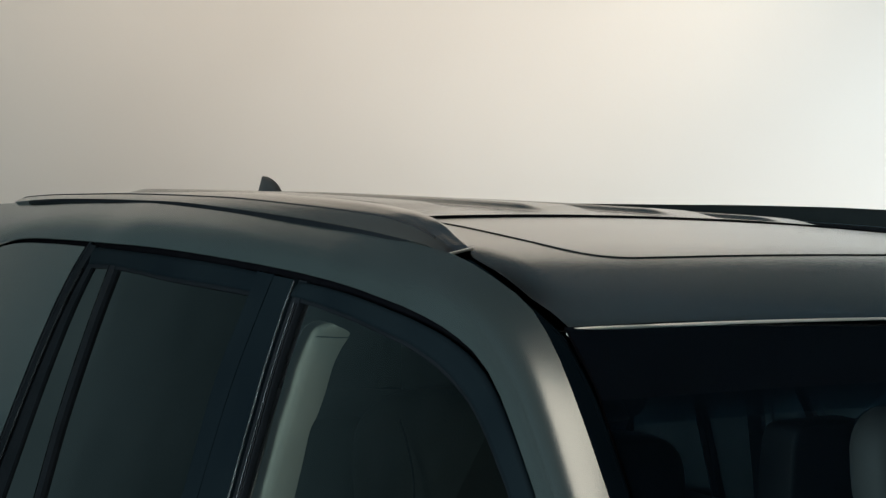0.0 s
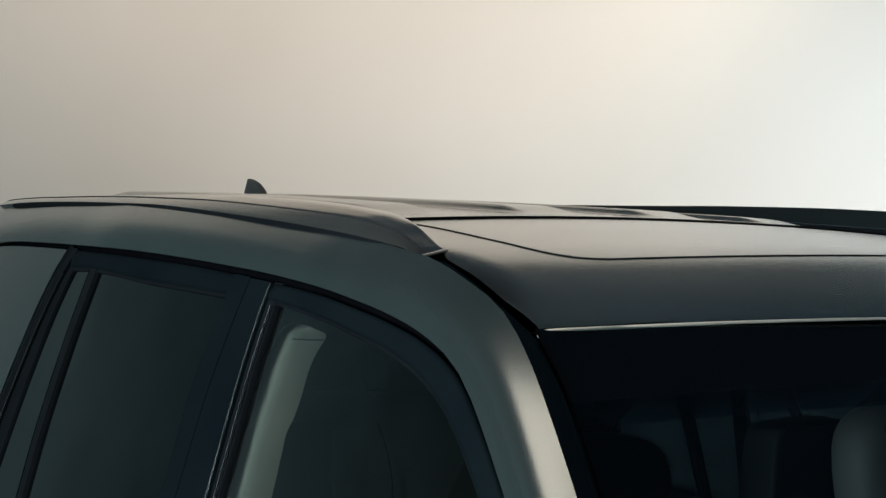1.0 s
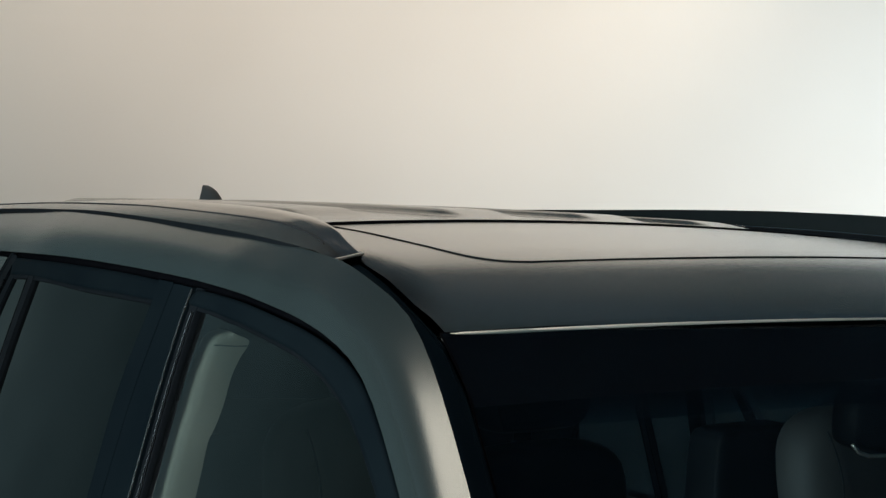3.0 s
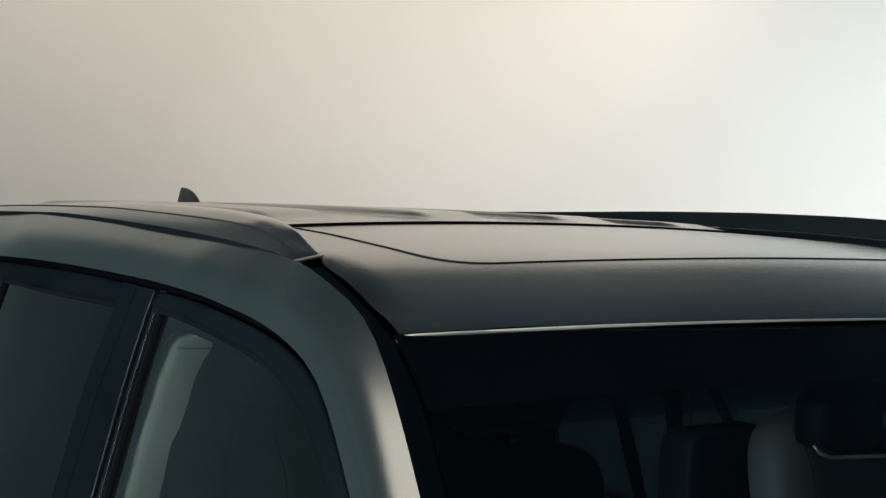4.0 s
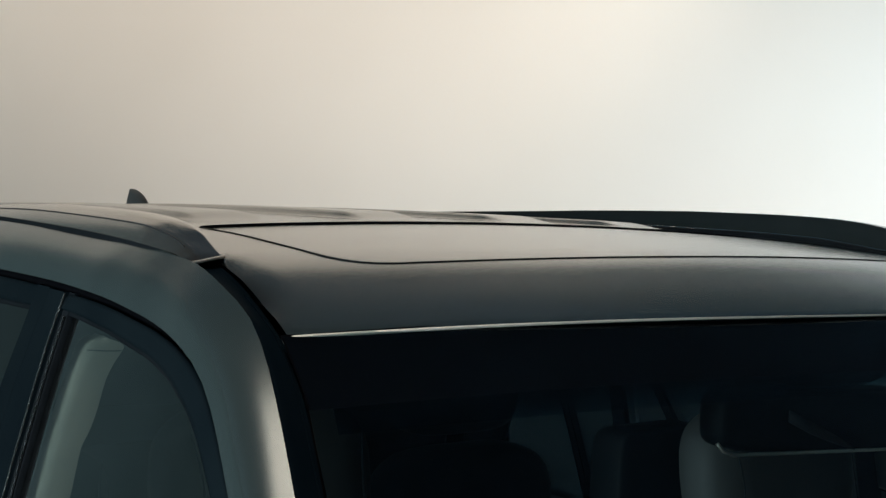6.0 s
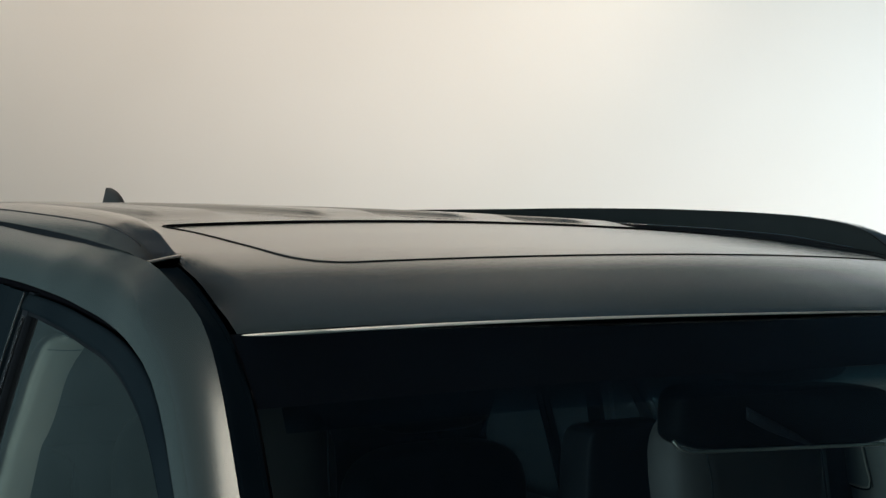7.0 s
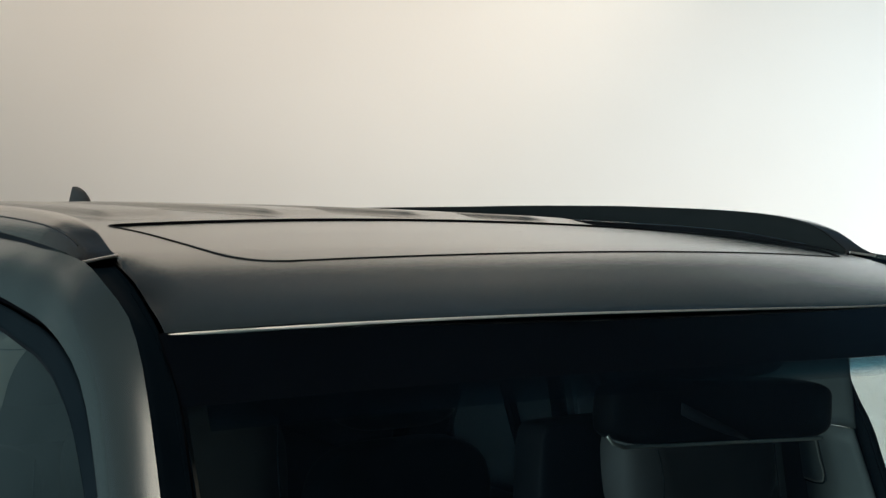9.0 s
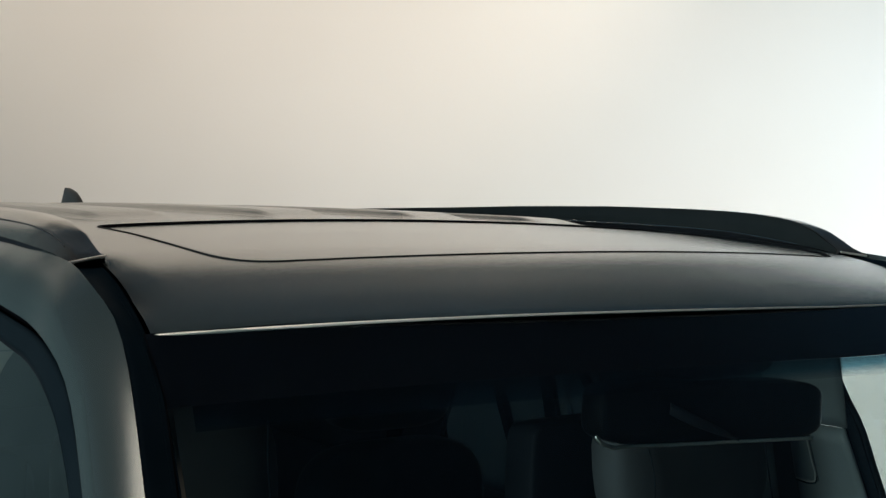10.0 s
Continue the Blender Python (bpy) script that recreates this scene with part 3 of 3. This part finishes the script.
# ---- windscreen


def screen_pt(x, z, off=0.0):
    w = 0.622 + 0.235 * max(0.0, 1.712 - z)
    d = max(0.0, 1.765 - z)
    return (x * w, HEAD + 0.10 * (x * w / 0.614) ** 2 + 0.007 - d * 1.03 - off, z)


def screen_top(x):
    return 1.7640 - 0.016 * x * x + front_lift(0.62 * x)


rows = []
for z in np.linspace(0, 1, 26):
    row = []
    for x in np.linspace(-1, 1, 41):
        top = screen_top(x)
        row.append(screen_pt(x, top - z * (top - 1.18)))
    rows.append(row)
screen = part("windscreen", loft(rows), FRONT_GLASS, car, "dark see-through windscreen glass")
# printed black border inside the glass
def band(x0, x1, z0, z1, off, nx=30, nz=6):
    return loft([[(p[0], p[1] + off, p[2]) for p in (screen_pt(x, screen_top(x) - z) for x in np.linspace(x0, x1, nx))] for z in np.linspace(z0, z1, nz)])


part("shade_band", band(-0.97, 0.97, 0.051, 0.068, 0.003), SHADE_TINT, screen, "blue tinted shade band")
part("top_border", band(-1, 1, 0.0, 0.051, 0.004), FRIT, screen, "black printed border")
part("side_border", band(-1, -0.998, 0.051, 0.57, 0.004, 4, 14), FRIT, screen)
part("side_border", band(0.998, 1, 0.051, 0.57, 0.004, 4, 14), FRIT, screen)

# ---- doors and side windows
DIV_F, DIV_R = 0.872, 0.909
# how far the uprights bow to the rear below the roof
bow = curve_fn([(1.18, 0.0), (1.53, 0.009), (1.56, 0.010), (1.64, 0.012), (1.716, 0.007), (1.75, 0.0)])
seam_lean = curve_fn([(1.18, 0.030), (1.50, 0.031), (1.60, 0.029), (1.64, 0.025), (1.69, 0.015), (1.751, 0.0)])
upright_lean = curve_fn([(1.18, 0.020), (1.50, 0.024), (1.60, 0.027), (1.65, 0.021), (1.69, 0.010), (1.73, 0.0), (1.76, -0.004)])
divider_lean = curve_fn([(1.18, 0.020), (1.35, 0.035), (1.46, 0.045), (1.60, 0.032), (1.70, 0.008), (1.73, 0.0)])
quarter_line = curve_fn([(1.18, 1.332), (1.352, 1.280), (1.491, 1.236), (1.622, 1.176), (1.695, 1.121), (1.7244, 1.088), (1.76, 1.045)])


def upright(lines, s, z0, z1, n=20):
    """A strip on the cabin's side from pairs of a line, as a function of height, and a depth."""
    return loft([[on_side(f(z), z, s, o) for f, o in lines] for z in np.linspace(z0, z1, n)])


def at(y0, lean=bow):
    return lambda z: y0 + lean(z)


for s in (-1, 1):
    door = part("front_door", loft([[on_side(y, z, s, -0.012) for y in np.linspace(0.19, -0.62, 12)] for z in (1.16, 1.19)]), GLOSS_BLACK, car, "front door with a black window frame")
    side_strip("window_frame", FGLASS, [(0.2228, 1.7485)] + [(y + 0.0035, z - 0.0075) for y, z in GAP if y < 0.19], s, GLOSS_BLACK, door, steps=6, off=-0.006, thick=0.012, swell=0.001)
    glass_top = spline(FGLASS, 60)
    part("window_glass", loft([[(s * glass_x(y, BELT + (z - BELT) * k), y, BELT + (z - BELT) * k) for y, z in glass_top] for k in np.linspace(0, 1, 14)]), SIDE_GLASS, door, "clear window glass")
    side_strip("glass_seal", [(y + 0.001, z - 0.005) for y, z in FGLASS], FGLASS, s, RUBBER, door, steps=3, off=-0.009, thick=0.004)
    part("rear_upright", upright(((at(0.2090), -0.016), (at(0.2092), -0.009), (at(0.2098), -0.008), (at(0.2295), -0.008), (at(0.2305), -0.016)), s, 1.750, BELT), RUBBER, door)
    part("trim_line", tube([on_side(0.2320 + bow(z), z, s, -0.004) for z in np.linspace(1.7485, BELT, 20)], 0.0011, 6), CHROME, door, "thin bright trim line")
    part("channel_line", tube([on_side(0.2185 + bow(z), z, s, -0.007) for z in np.linspace(1.725, BELT, 20)], 0.0008, 6), DARK_TRIM, door, "thin glossy trim line")
    part("channel_line", tube([on_side(0.2125 + bow(z), z, s, -0.007) for z in np.linspace(1.725, BELT, 20)], 0.0007, 6), DARK_TRIM, door, "thin glossy trim line")

    cover = part("pillar_cover", upright(((at(0.2345), -0.014), (at(0.2347), -0.0050), (at(0.2355), -0.004), (at(0.2875, seam_lean), -0.004), (at(0.2877, seam_lean), -0.014)), s, 1.7495, BELT, 24), GLOSS_BLACK, car, "gloss black centre pillar cover")

    part("pillar_core", loft([[on_side(y, z, s, o) for y, o in ((0.250, -0.018), (0.250, -0.030), (0.345, -0.030), (0.345, -0.018))] for z in np.linspace(1.752, 1.15, 10)], closed=True), HEADLINER, cover)
    rear = part("rear_door", loft([[on_side(y, z, s, -0.012) for y in np.linspace(0.25, 1.10, 12)] for z in (1.16, 1.19)]), GLOSS_BLACK, car, "rear door with dark privacy glass")
    top = [(0.288, 1.7485), (0.39, 1.7490), (0.675, 1.7435), (0.9, 1.7355), (1.06, 1.7290)]
    low = [(0.335, 1.7265), (0.45, 1.7235), (0.62, 1.7180), (0.86, 1.7130), (0.95, 1.7085), (1.045, 1.7015)]
    side_strip("window_frame", low, top, s, GLOSS_BLACK, rear, steps=5, off=-0.006, thick=0.012)
    side_strip("glass_seal", [(y, z - 0.006) for y, z in low], [(y, z + 0.001) for y, z in low], s, RUBBER, rear, steps=3, off=-0.008, thick=0.005)
    part("front_upright", upright(((at(0.2910, seam_lean), -0.016), (at(0.2912, seam_lean), -0.005), (at(0.3430, upright_lean), -0.006), (at(0.3440, upright_lean), -0.014)), s, 1.750, BELT, 24), GLOSS_BLACK, rear)
    # glass, divider and the fixed quarter pane
    part("window_glass", loft([[on_side(y, 1.740 - 0.026 * max(0, (y - 0.4) / 0.5) ** 1.6 - (1.733 - BELT) * k, s, -0.013) for y in np.linspace(0.325, DIV_F + 0.016 + divider_lean(1.72 - (1.733 - BELT) * k), 14)] for k in np.linspace(0, 1, 10)]), PRIVACY_GLASS, rear, "dark privacy glass")
    part("divider_bar", upright(((at(DIV_F, divider_lean), -0.014), (at(DIV_F + 0.002, divider_lean), -0.007), (at(DIV_R - 0.002, divider_lean), -0.007), (at(DIV_R, divider_lean), -0.014)), s, 1.722, BELT, 24), RUBBER, rear, "black divider bar")
    part("divider_line", tube([on_side(DIV_R + 0.004 + divider_lean(z), z, s, -0.0075) for z in np.linspace(1.714, BELT, 20)], 0.0008, 6), DARK_TRIM, rear, "thin glossy trim line")
    part("quarter_glass", loft([[on_side(DIV_R - 0.016 + divider_lean(1.716 - (1.71 - BELT) * k) + (0.13 + 0.20 * k) * w, 1.716 - 0.008 * w - (1.71 - BELT) * k, s, -0.012) for w in np.linspace(0, 1, 8)] for k in np.linspace(0, 1, 10)]), PRIVACY_GLASS, rear, "small fixed dark pane")

    def cline(z, o=0.0):
        return quarter_line(z) + o

    def seal_in(z):
        return quarter_line(z) - 0.092 - 0.13 * (1.700 - z)

    part("rear_upright", upright(((at(-0.046, quarter_line), -0.012), (at(-0.044, quarter_line), -0.006), (at(-0.006, quarter_line), -0.006), (at(-0.002, quarter_line), -0.014)), s, 1.733, BELT, 24), RUBBER, rear)
    part("upright_seal", upright(((seal_in, -0.014), (lambda z: seal_in(z) + 0.002, -0.008), (at(-0.060, quarter_line), -0.008), (at(-0.056, quarter_line), -0.014)), s, 1.712, BELT, 24), RUBBER, rear, "black window seal")
    part("upright_line", tube([on_side(cline(z, -0.052), z, s, -0.0055) for z in np.linspace(1.69, BELT, 20)], 0.0028, 6), DARK_TRIM, rear, "thin bright trim line")
    # painted rear quarter behind the door, up to the tailgate
    rows = []
    gap_line = curve_fn(GAP)
    for z in np.linspace(0, 1, 18):
        row = []
        for w in np.linspace(0, 1, 18):
            zt = gap_line(1.09 + 1.03 * w) - 0.0078
            zz = zt + (BELT - zt) * z
            y0 = cline(zz, 0.006)
            y1 = 2.12 + 0.06 * z
            row.append(on_side(y0 + (y1 - y0) * w, zz, s, -0.003))
        rows.append(row)
    quarter = part("rear_quarter_panel", loft(rows), PAINT, car, "satin painted rear quarter panel")
    part("window_seal", tube([on_side(cline(z, 0.001), z, s, -0.008) for z in np.linspace(1.738, BELT, 20)], 0.004, 8), RUBBER, quarter)
    # black weather seal all along the door tops
    side_strip("door_top_seal", [(y + 0.005, z - 0.012) for y, z in GAP], [(y, z + 0.004) for y, z in GAP], s, FRIT, car, n=110, steps=3, off=-0.0135, thick=0.004)

# ---- inside: headliner, pillars, seats, mirror
rows = []
for y in np.linspace(-0.20, 1.80, 30):
    w = roof_edge(max(y, -0.2)) - 0.03
    rows.append([(x * w, y + 0.02 + 0.08 * x * x * (1 if y < 0.2 else 0), roof_z(x * w, y + 0.1 * x * x * (1 if y < 0.2 else 0)) - 0.045 - 0.03 * x ** 4) for x in np.linspace(-1, 1, 25)])
part("headliner", loft(rows), HEADLINER, car, "dark fabric headliner", thick=0.008)
for s in (-1, 1):
    part("sun_visor", pillow((s * 0.33, -0.12, 1.715), (0.42, 0.16, 0.022), 5, 14), HEADLINER, car, "folded dark sun visor")
    rows = []
    for z in np.linspace(1.70, 1.19, 14):
        x0, y0 = 0.590 + 0.24 * (1.70 - z), -0.185 - (1.70 - z) * 1.0
        rows.append([(s * (x0 + 0.022), y0 - 0.006, z), (s * x0, y0, z), (s * (x0 - 0.004), y0 + 0.014, z), (s * (x0 + 0.016), y0 + 0.05, z)])
    part("front_pillar_trim", loft(rows), TRIM_PALE, car, "pale inner trim of the windscreen pillar")
    for y in (0.99, 1.5):
        part("rear_pillar_trim", loft([[(s * (side_x(yy, z) - d), yy + (1.7 - z) * 0.6, z) for yy, d in ((y - 0.05, 0.03), (y - 0.045, 0.06), (y + 0.05, 0.06), (y + 0.06, 0.03))] for z in np.linspace(1.73, 1.2, 8)]), HEADLINER, car)

# centre pillar trim: the one behind the driver's window shows its rounded front, the far one its face
trim_in = curve_fn([(1.18, 0.735), (1.515, 0.6510), (1.565, 0.6405), (1.5896, 0.6355), (1.602, 0.6287), (1.6275, 0.6195), (1.6567, 0.6115), (1.675, 0.6030), (1.6935, 0.5920), (1.7034, 0.6130)])
trim_out = curve_fn([(1.18, 0.785), (1.519, 0.6890), (1.604, 0.6665), (1.62, 0.6610), (1.6583, 0.6500), (1.673, 0.6445), (1.6935, 0.6360), (1.700, 0.6285), (1.7034, 0.6160)])
rows = []
for z in np.concatenate([np.linspace(1.18, 1.58, 12), np.linspace(1.585, 1.69, 18), np.linspace(1.6935, 1.7034, 6)]):
    a, b = trim_in(z), trim_out(z)
    b -= 0.006
    rows.append([(-(a + (b - a) * k), 0.198 + 0.014 * k + d, z) for k, d in ((0.0, 0.045), (0.005, 0.006), (0.05, 0.0015), (0.3, 0.0), (0.7, 0.0), (0.95, 0.001), (0.995, 0.004), (1.0, 0.030))])
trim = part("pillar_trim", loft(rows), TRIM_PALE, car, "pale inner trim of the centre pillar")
part("cap_joint", tube([(-(trim_out(1.690) - 0.008), 0.2105, 1.6895), (-0.61, 0.2035, 1.6885), (-(trim_in(1.690) + 0.002), 0.1985, 1.6890)], 0.0007, 6), HEADLINER, trim)


def far_face(y_front, y_back, z0, z1, depth, n=12, m=8, bulge=0.004):
    """A trim face on the far side of the cabin, between two edges given as (at z0, at z1)."""
    rows = []
    for k in np.linspace(0, 1, n):
        z = z0 + (z1 - z0) * k
        a, b = y_front[0] + (y_front[1] - y_front[0]) * k, y_back[0] + (y_back[1] - y_back[0]) * k
        rows.append([(side_x(0.1, z) - depth - bulge * math.sin(math.pi * w), a + (b - a) * w, z) for w in np.linspace(0, 1, m)])
    return loft(rows)


# far trim: the same trim in a darker tone, its shade put into the colour
far_trim = part("pillar_trim", far_face((0.041, -0.04), (0.145, 0.15), 1.516, 1.18, 0.049), TRIM_SHADED, car, "inner trim of the centre pillar, darkened for shade", thick=0.004)
part("upper_trim", far_face((0.034, 0.038), (0.200, 0.190), 1.72, 1.518, 0.047), TRIM_SHADED, far_trim, "upper pillar trim, darkened for shade", thick=0.004)
part("belt_cover", far_face((0.108, 0.099), (0.145, 0.145), 1.495, 1.417, 0.055, bulge=0.002), TRIM_SHADED, far_trim, "belt cover, darkened for shade", thick=0.006, bevel=0.003)
# pale tube puts in the light on the cover's edge, black one its shadow
edge = [(side_x(0.1, z) - 0.0635, y, z) for y, z in spline([(0.1085, 1.497), (0.1040, 1.455), (0.1005, 1.426), (0.1035, 1.4175), (0.112, 1.4150), (0.140, 1.4160)], 30)]
part("cover_edge_light", tube(edge, 0.0016, 8), EDGE_LIGHT, far_trim, "pale tube for the light on the belt cover's edge")
part("cover_shadow", tube([(x + 0.002, y, z - 0.0035) for x, y, z in edge[12:]], 0.0016, 6), RUBBER, far_trim)
part("rear_trim", far_face((0.18, 0.18), (0.25, 0.25), 1.70, 1.18, 0.047), TRIM_SHADED, far_trim, "inner pillar trim, darkened for shade")
part("seat_belt", far_face((0.1415, 0.137), (0.182, 0.188), 1.50, 1.18, 0.060, bulge=0.001), HEADLINER, far_trim, "dark seat belt")
seal_edge = curve_fn([(1.18, -0.050), (1.407, -0.0026), (1.4626, 0.011), (1.5209, 0.024), (1.5641, 0.0441), (1.595, 0.0555), (1.70, 0.080)])
for d, w, lift, tag in ((0.006, 0.030, 0.034, "black door seal"), (0.0, 0.0045, 0.032, "thin outer lip of the door seal"), (0.026, 0.003, 0.0365, "thin inner lip of the door seal")):
    rows = []
    for z in np.linspace(1.70, 1.18, 20):
        y = seal_edge(z) + d
        rows.append([(side_x(0.1, z) - o, y + e, z) for e, o in ((w, 0.022), (w, lift), (w * 0.5, lift + 0.0015), (0, lift), (0, 0.022))])
    part("door_seal", loft(rows), RUBBER, car, tag)
for y, w, lean, z0, z1 in ((0.763, 0.019, 0.05, 1.20, 1.74), (0.622, 0.011, -0.45, 1.38, 1.70)):
    rows = [[(side_x(y, z) - d, y + w * e + lean * (1.45 - z), z) for e, d in ((-1, 0.022), (-1, 0.034), (1, 0.034), (1, 0.022))] for z in np.linspace(z0, z1, 6)]
    part("window_post", loft(rows, closed=True, cap=True), HEADLINER, car, "dark post inside the far rear window")


for s in (-1, 1):
    # dark lining of the luggage space and of the roof's sides
    part("cabin_lining", loft([[on_side(y0 + (2.06 - y0) * w, z, s, -0.035) for w in np.linspace(0, 1, 8)] for z, y0 in ((z, 1.12 + (1.74 - z) * 0.52) for z in np.linspace(1.66, 1.15, 8))]), HEADLINER, car, thick=0.01)
    part("roof_lining", loft([[(s * (side_x(y, 1.75) - d), y, z) for d, z in ((0.020, 1.735), (0.030, 1.765), (0.075, 1.775), (0.10, 1.765))] for y in np.linspace(-0.06, 1.9, 24)]), HEADLINER, car, thick=0.006)


def seat(x, y, top, width=0.28, hide=LEATHER):
    """A seat: backrest from the cabin's deck, headrest on two posts."""
    ob = part("seat", pillow((x, y + 0.06, top - 0.46), (0.50, 0.16, 0.58), 4, 16, lean=0.22), hide, car, "dark leather seat")
    part("headrest", pillow((x, y + 0.10, top - 0.10), (width, 0.11, 0.20), 3.2, 18, lean=0.15), hide, ob, "dark leather headrest")
    for d in (-0.36, 0.38):
        seam = [(x + d * width * (1 + 0.10 * w * w), y + 0.0455 - 0.003 + 0.008 * w * w - 0.15 * 0.10 * w * 0.0 + 0.15 * 0.1 * w, top - 0.10 + 0.075 * w) for w in np.linspace(-1, 1, 9)]
        part("seam", tube(seam, 0.0014, 6), RUBBER, ob, "dark stitched seam")
    for d in (-0.06, 0.06):
        part("post", tube([(x + d, y + 0.09, top - 0.30), (x + d, y + 0.10, top - 0.12)], 0.006), GLOSS_BLACK, ob)
    return ob


# near front seat: lighter leather, the light on it put into the colour
seat(-0.375, 0.19, 1.605, 0.29, LEATHER_LIT)
seat(0.40, 0.04, 1.575, 0.34)
right = [ob for ob in car.children if ob.name.startswith("seat")][-1]
part("bolster", pillow((0.245, 0.235, 1.345), (0.19, 0.07, 0.385), 11, 16), RUBBER, right, "dark upright seat shoulder")
seat(-0.42, 0.98, 1.40)
bench = part("seat", pillow((0.36, 0.86, 1.19), (0.42, 0.14, 0.385), 4, 16), LEATHER, car, "dark leather rear seat")
part("headrest", pillow((0.44, 1.00, 1.46), (0.30, 0.10, 0.17), 4, 16), LEATHER, bench, "dark leather headrest")

bm = pillow((-0.004, -0.255, 1.6485), (0.354, 0.05, 0.067), 5, 20)
for w in bm.verts:
    w.co.z -= 0.066 * w.co.x
mirror = part("rear_view_mirror", bm, HOUSING, car, "black rear view mirror")
rim_pts = [(-0.1905, -0.274, 1.641), (-0.1875, -0.2795, 1.634)] + [(x, -0.2835, 1.6185 - 0.066 * x) for x in np.linspace(-0.176, 0.135, 12)]
part("bright_rim", tube(rim_pts, 0.0019), BRIGHT, mirror, "bright lower rim")
part("stem", pillow((0.0, -0.235, 1.712), (0.17, 0.10, 0.06), 4, 14), HOUSING, mirror, "black sensor housing")
rows = [[(x, -0.2835 - 0.002 * k, z + d) for d in (0.0, w * 0.5, w)] for x, z, w, k in ((-0.095, 1.655, 0.012, 0), (-0.06, 1.640, 0.012, 0.4), (-0.02, 1.627, 0.008, 0.7), (0.008, 1.619, 0.002, 1))]
part("bracket", loft(rows), MATT_BLACK, mirror, "grey mirror bracket", thick=0.003)

# ---- lower body, plain, below the picture
def sill(y):
    z = 0.36
    for c in (-1.62, 1.42):
        d = 0.46 ** 2 - (y - c) ** 2
        if d > 0:
            z = max(z, 0.40 + math.sqrt(d))
    return z


deck = curve_fn([(-2.42, 0.78), (-2.38, 0.95), (-2.2, 1.03), (-1.6, 1.10), (-0.85, 1.155), (-0.6, 1.17), (1.2, 1.17), (2.1, 1.17), (2.32, 1.08), (2.38, 0.8)])
half = curve_fn([(-2.42, 0.62), (-2.3, 0.82), (-1.9, 0.95), (-1.2, 0.985), (0.5, 0.99), (1.6, 0.975), (2.1, 0.90), (2.38, 0.70)])
rows = []
for y in np.linspace(-2.42, 2.38, 90):
    d, h, b = deck(y), half(y), sill(y)
    b = min(b, d - 0.12)
    cab = min(1.0, max(0.0, (y + 0.95) / 0.4)) * min(1.0, max(0.0, (2.3 - y) / 0.3))
    sh = h - 0.09 - 0.07 * cab
    right_half = [(0, d + 0.02 * (1 - cab)), (sh * 0.6, d + 0.012 * (1 - cab)), (sh, d), (h - 0.03, d - 0.05), (h, d - 0.16 if d - 0.16 > b else b + 0.02), (h - 0.005, (d + b) / 2 - 0.04 if (d + b) / 2 - 0.04 > b else b + 0.01), (h - 0.03, b), (h - 0.35, b + 0.01), (0, 0.34)]
    rows.append([(-x, y, z) for x, z in right_half] + [(x, y, z) for x, z in reversed(right_half[1:-1])])
part("lower_body", loft(rows, closed=True, cap=True), PAINT, car, "satin grey-green lower body with bonnet", angle=30)
# dark sheet added at belt height, hides the brightly lit painted deck
rows = [[(x, y, 1.19) for x in np.linspace(-0.80, 0.80, 9)] for y in np.linspace(-0.55, 2.0, 20)] + [[(x, 2.11, 1.30) for x in np.linspace(-0.80, 0.80, 9)]]
part("deck_sheet", loft(rows), HEADLINER, car, "dark sheet added over the deck against stray light", thick=0.01)
# tailgate closes the cabin's rear
rows = []
for k in np.linspace(0, 1, 10):
    z = 1.755 - 0.58 * k
    y = ROOF_END + 0.03 + 0.20 * k ** 0.8
    w = 0.50 + 0.27 * (1.80 - z) * 0.9
    rows.append([(x * w, y - 0.03 * x * x, z) for x in np.linspace(-1, 1, 13)])
part("tailgate", loft(rows), PRIVACY_GLASS, car, "dark tailgate glass", thick=0.02)
for c in (-1.62, 1.42):
    for s in (-1, 1):
        ring = [(0.30, -0.12), (0.385, -0.125), (0.40, -0.10), (0.402, 0.0), (0.40, 0.10), (0.385, 0.125), (0.30, 0.12), (0.27, 0.0)]
        tyre_bm = loft([[(s * 0.85 + w, c + r * math.sin(q), 0.402 + r * math.cos(q)) for q in np.linspace(0, 2 * math.pi, 40, endpoint=False)] for r, w in ring + ring[:1]], closed=True)
        wheel = part("wheel", tyre_bm, TYRE, car, "black road tyre on a dark alloy wheel")
        rim_bm = loft([[(s * (0.85 + w), c + r * math.sin(q), 0.402 + r * math.cos(q)) for q in np.linspace(0, 2 * math.pi, 30, endpoint=False)] for r, w in ((0.29, 0.08), (0.285, 0.115), (0.26, 0.10), (0.22, 0.085), (0.07, 0.10), (0.01, 0.10))], closed=True)
        part("rim", rim_bm, ALLOY, wheel)
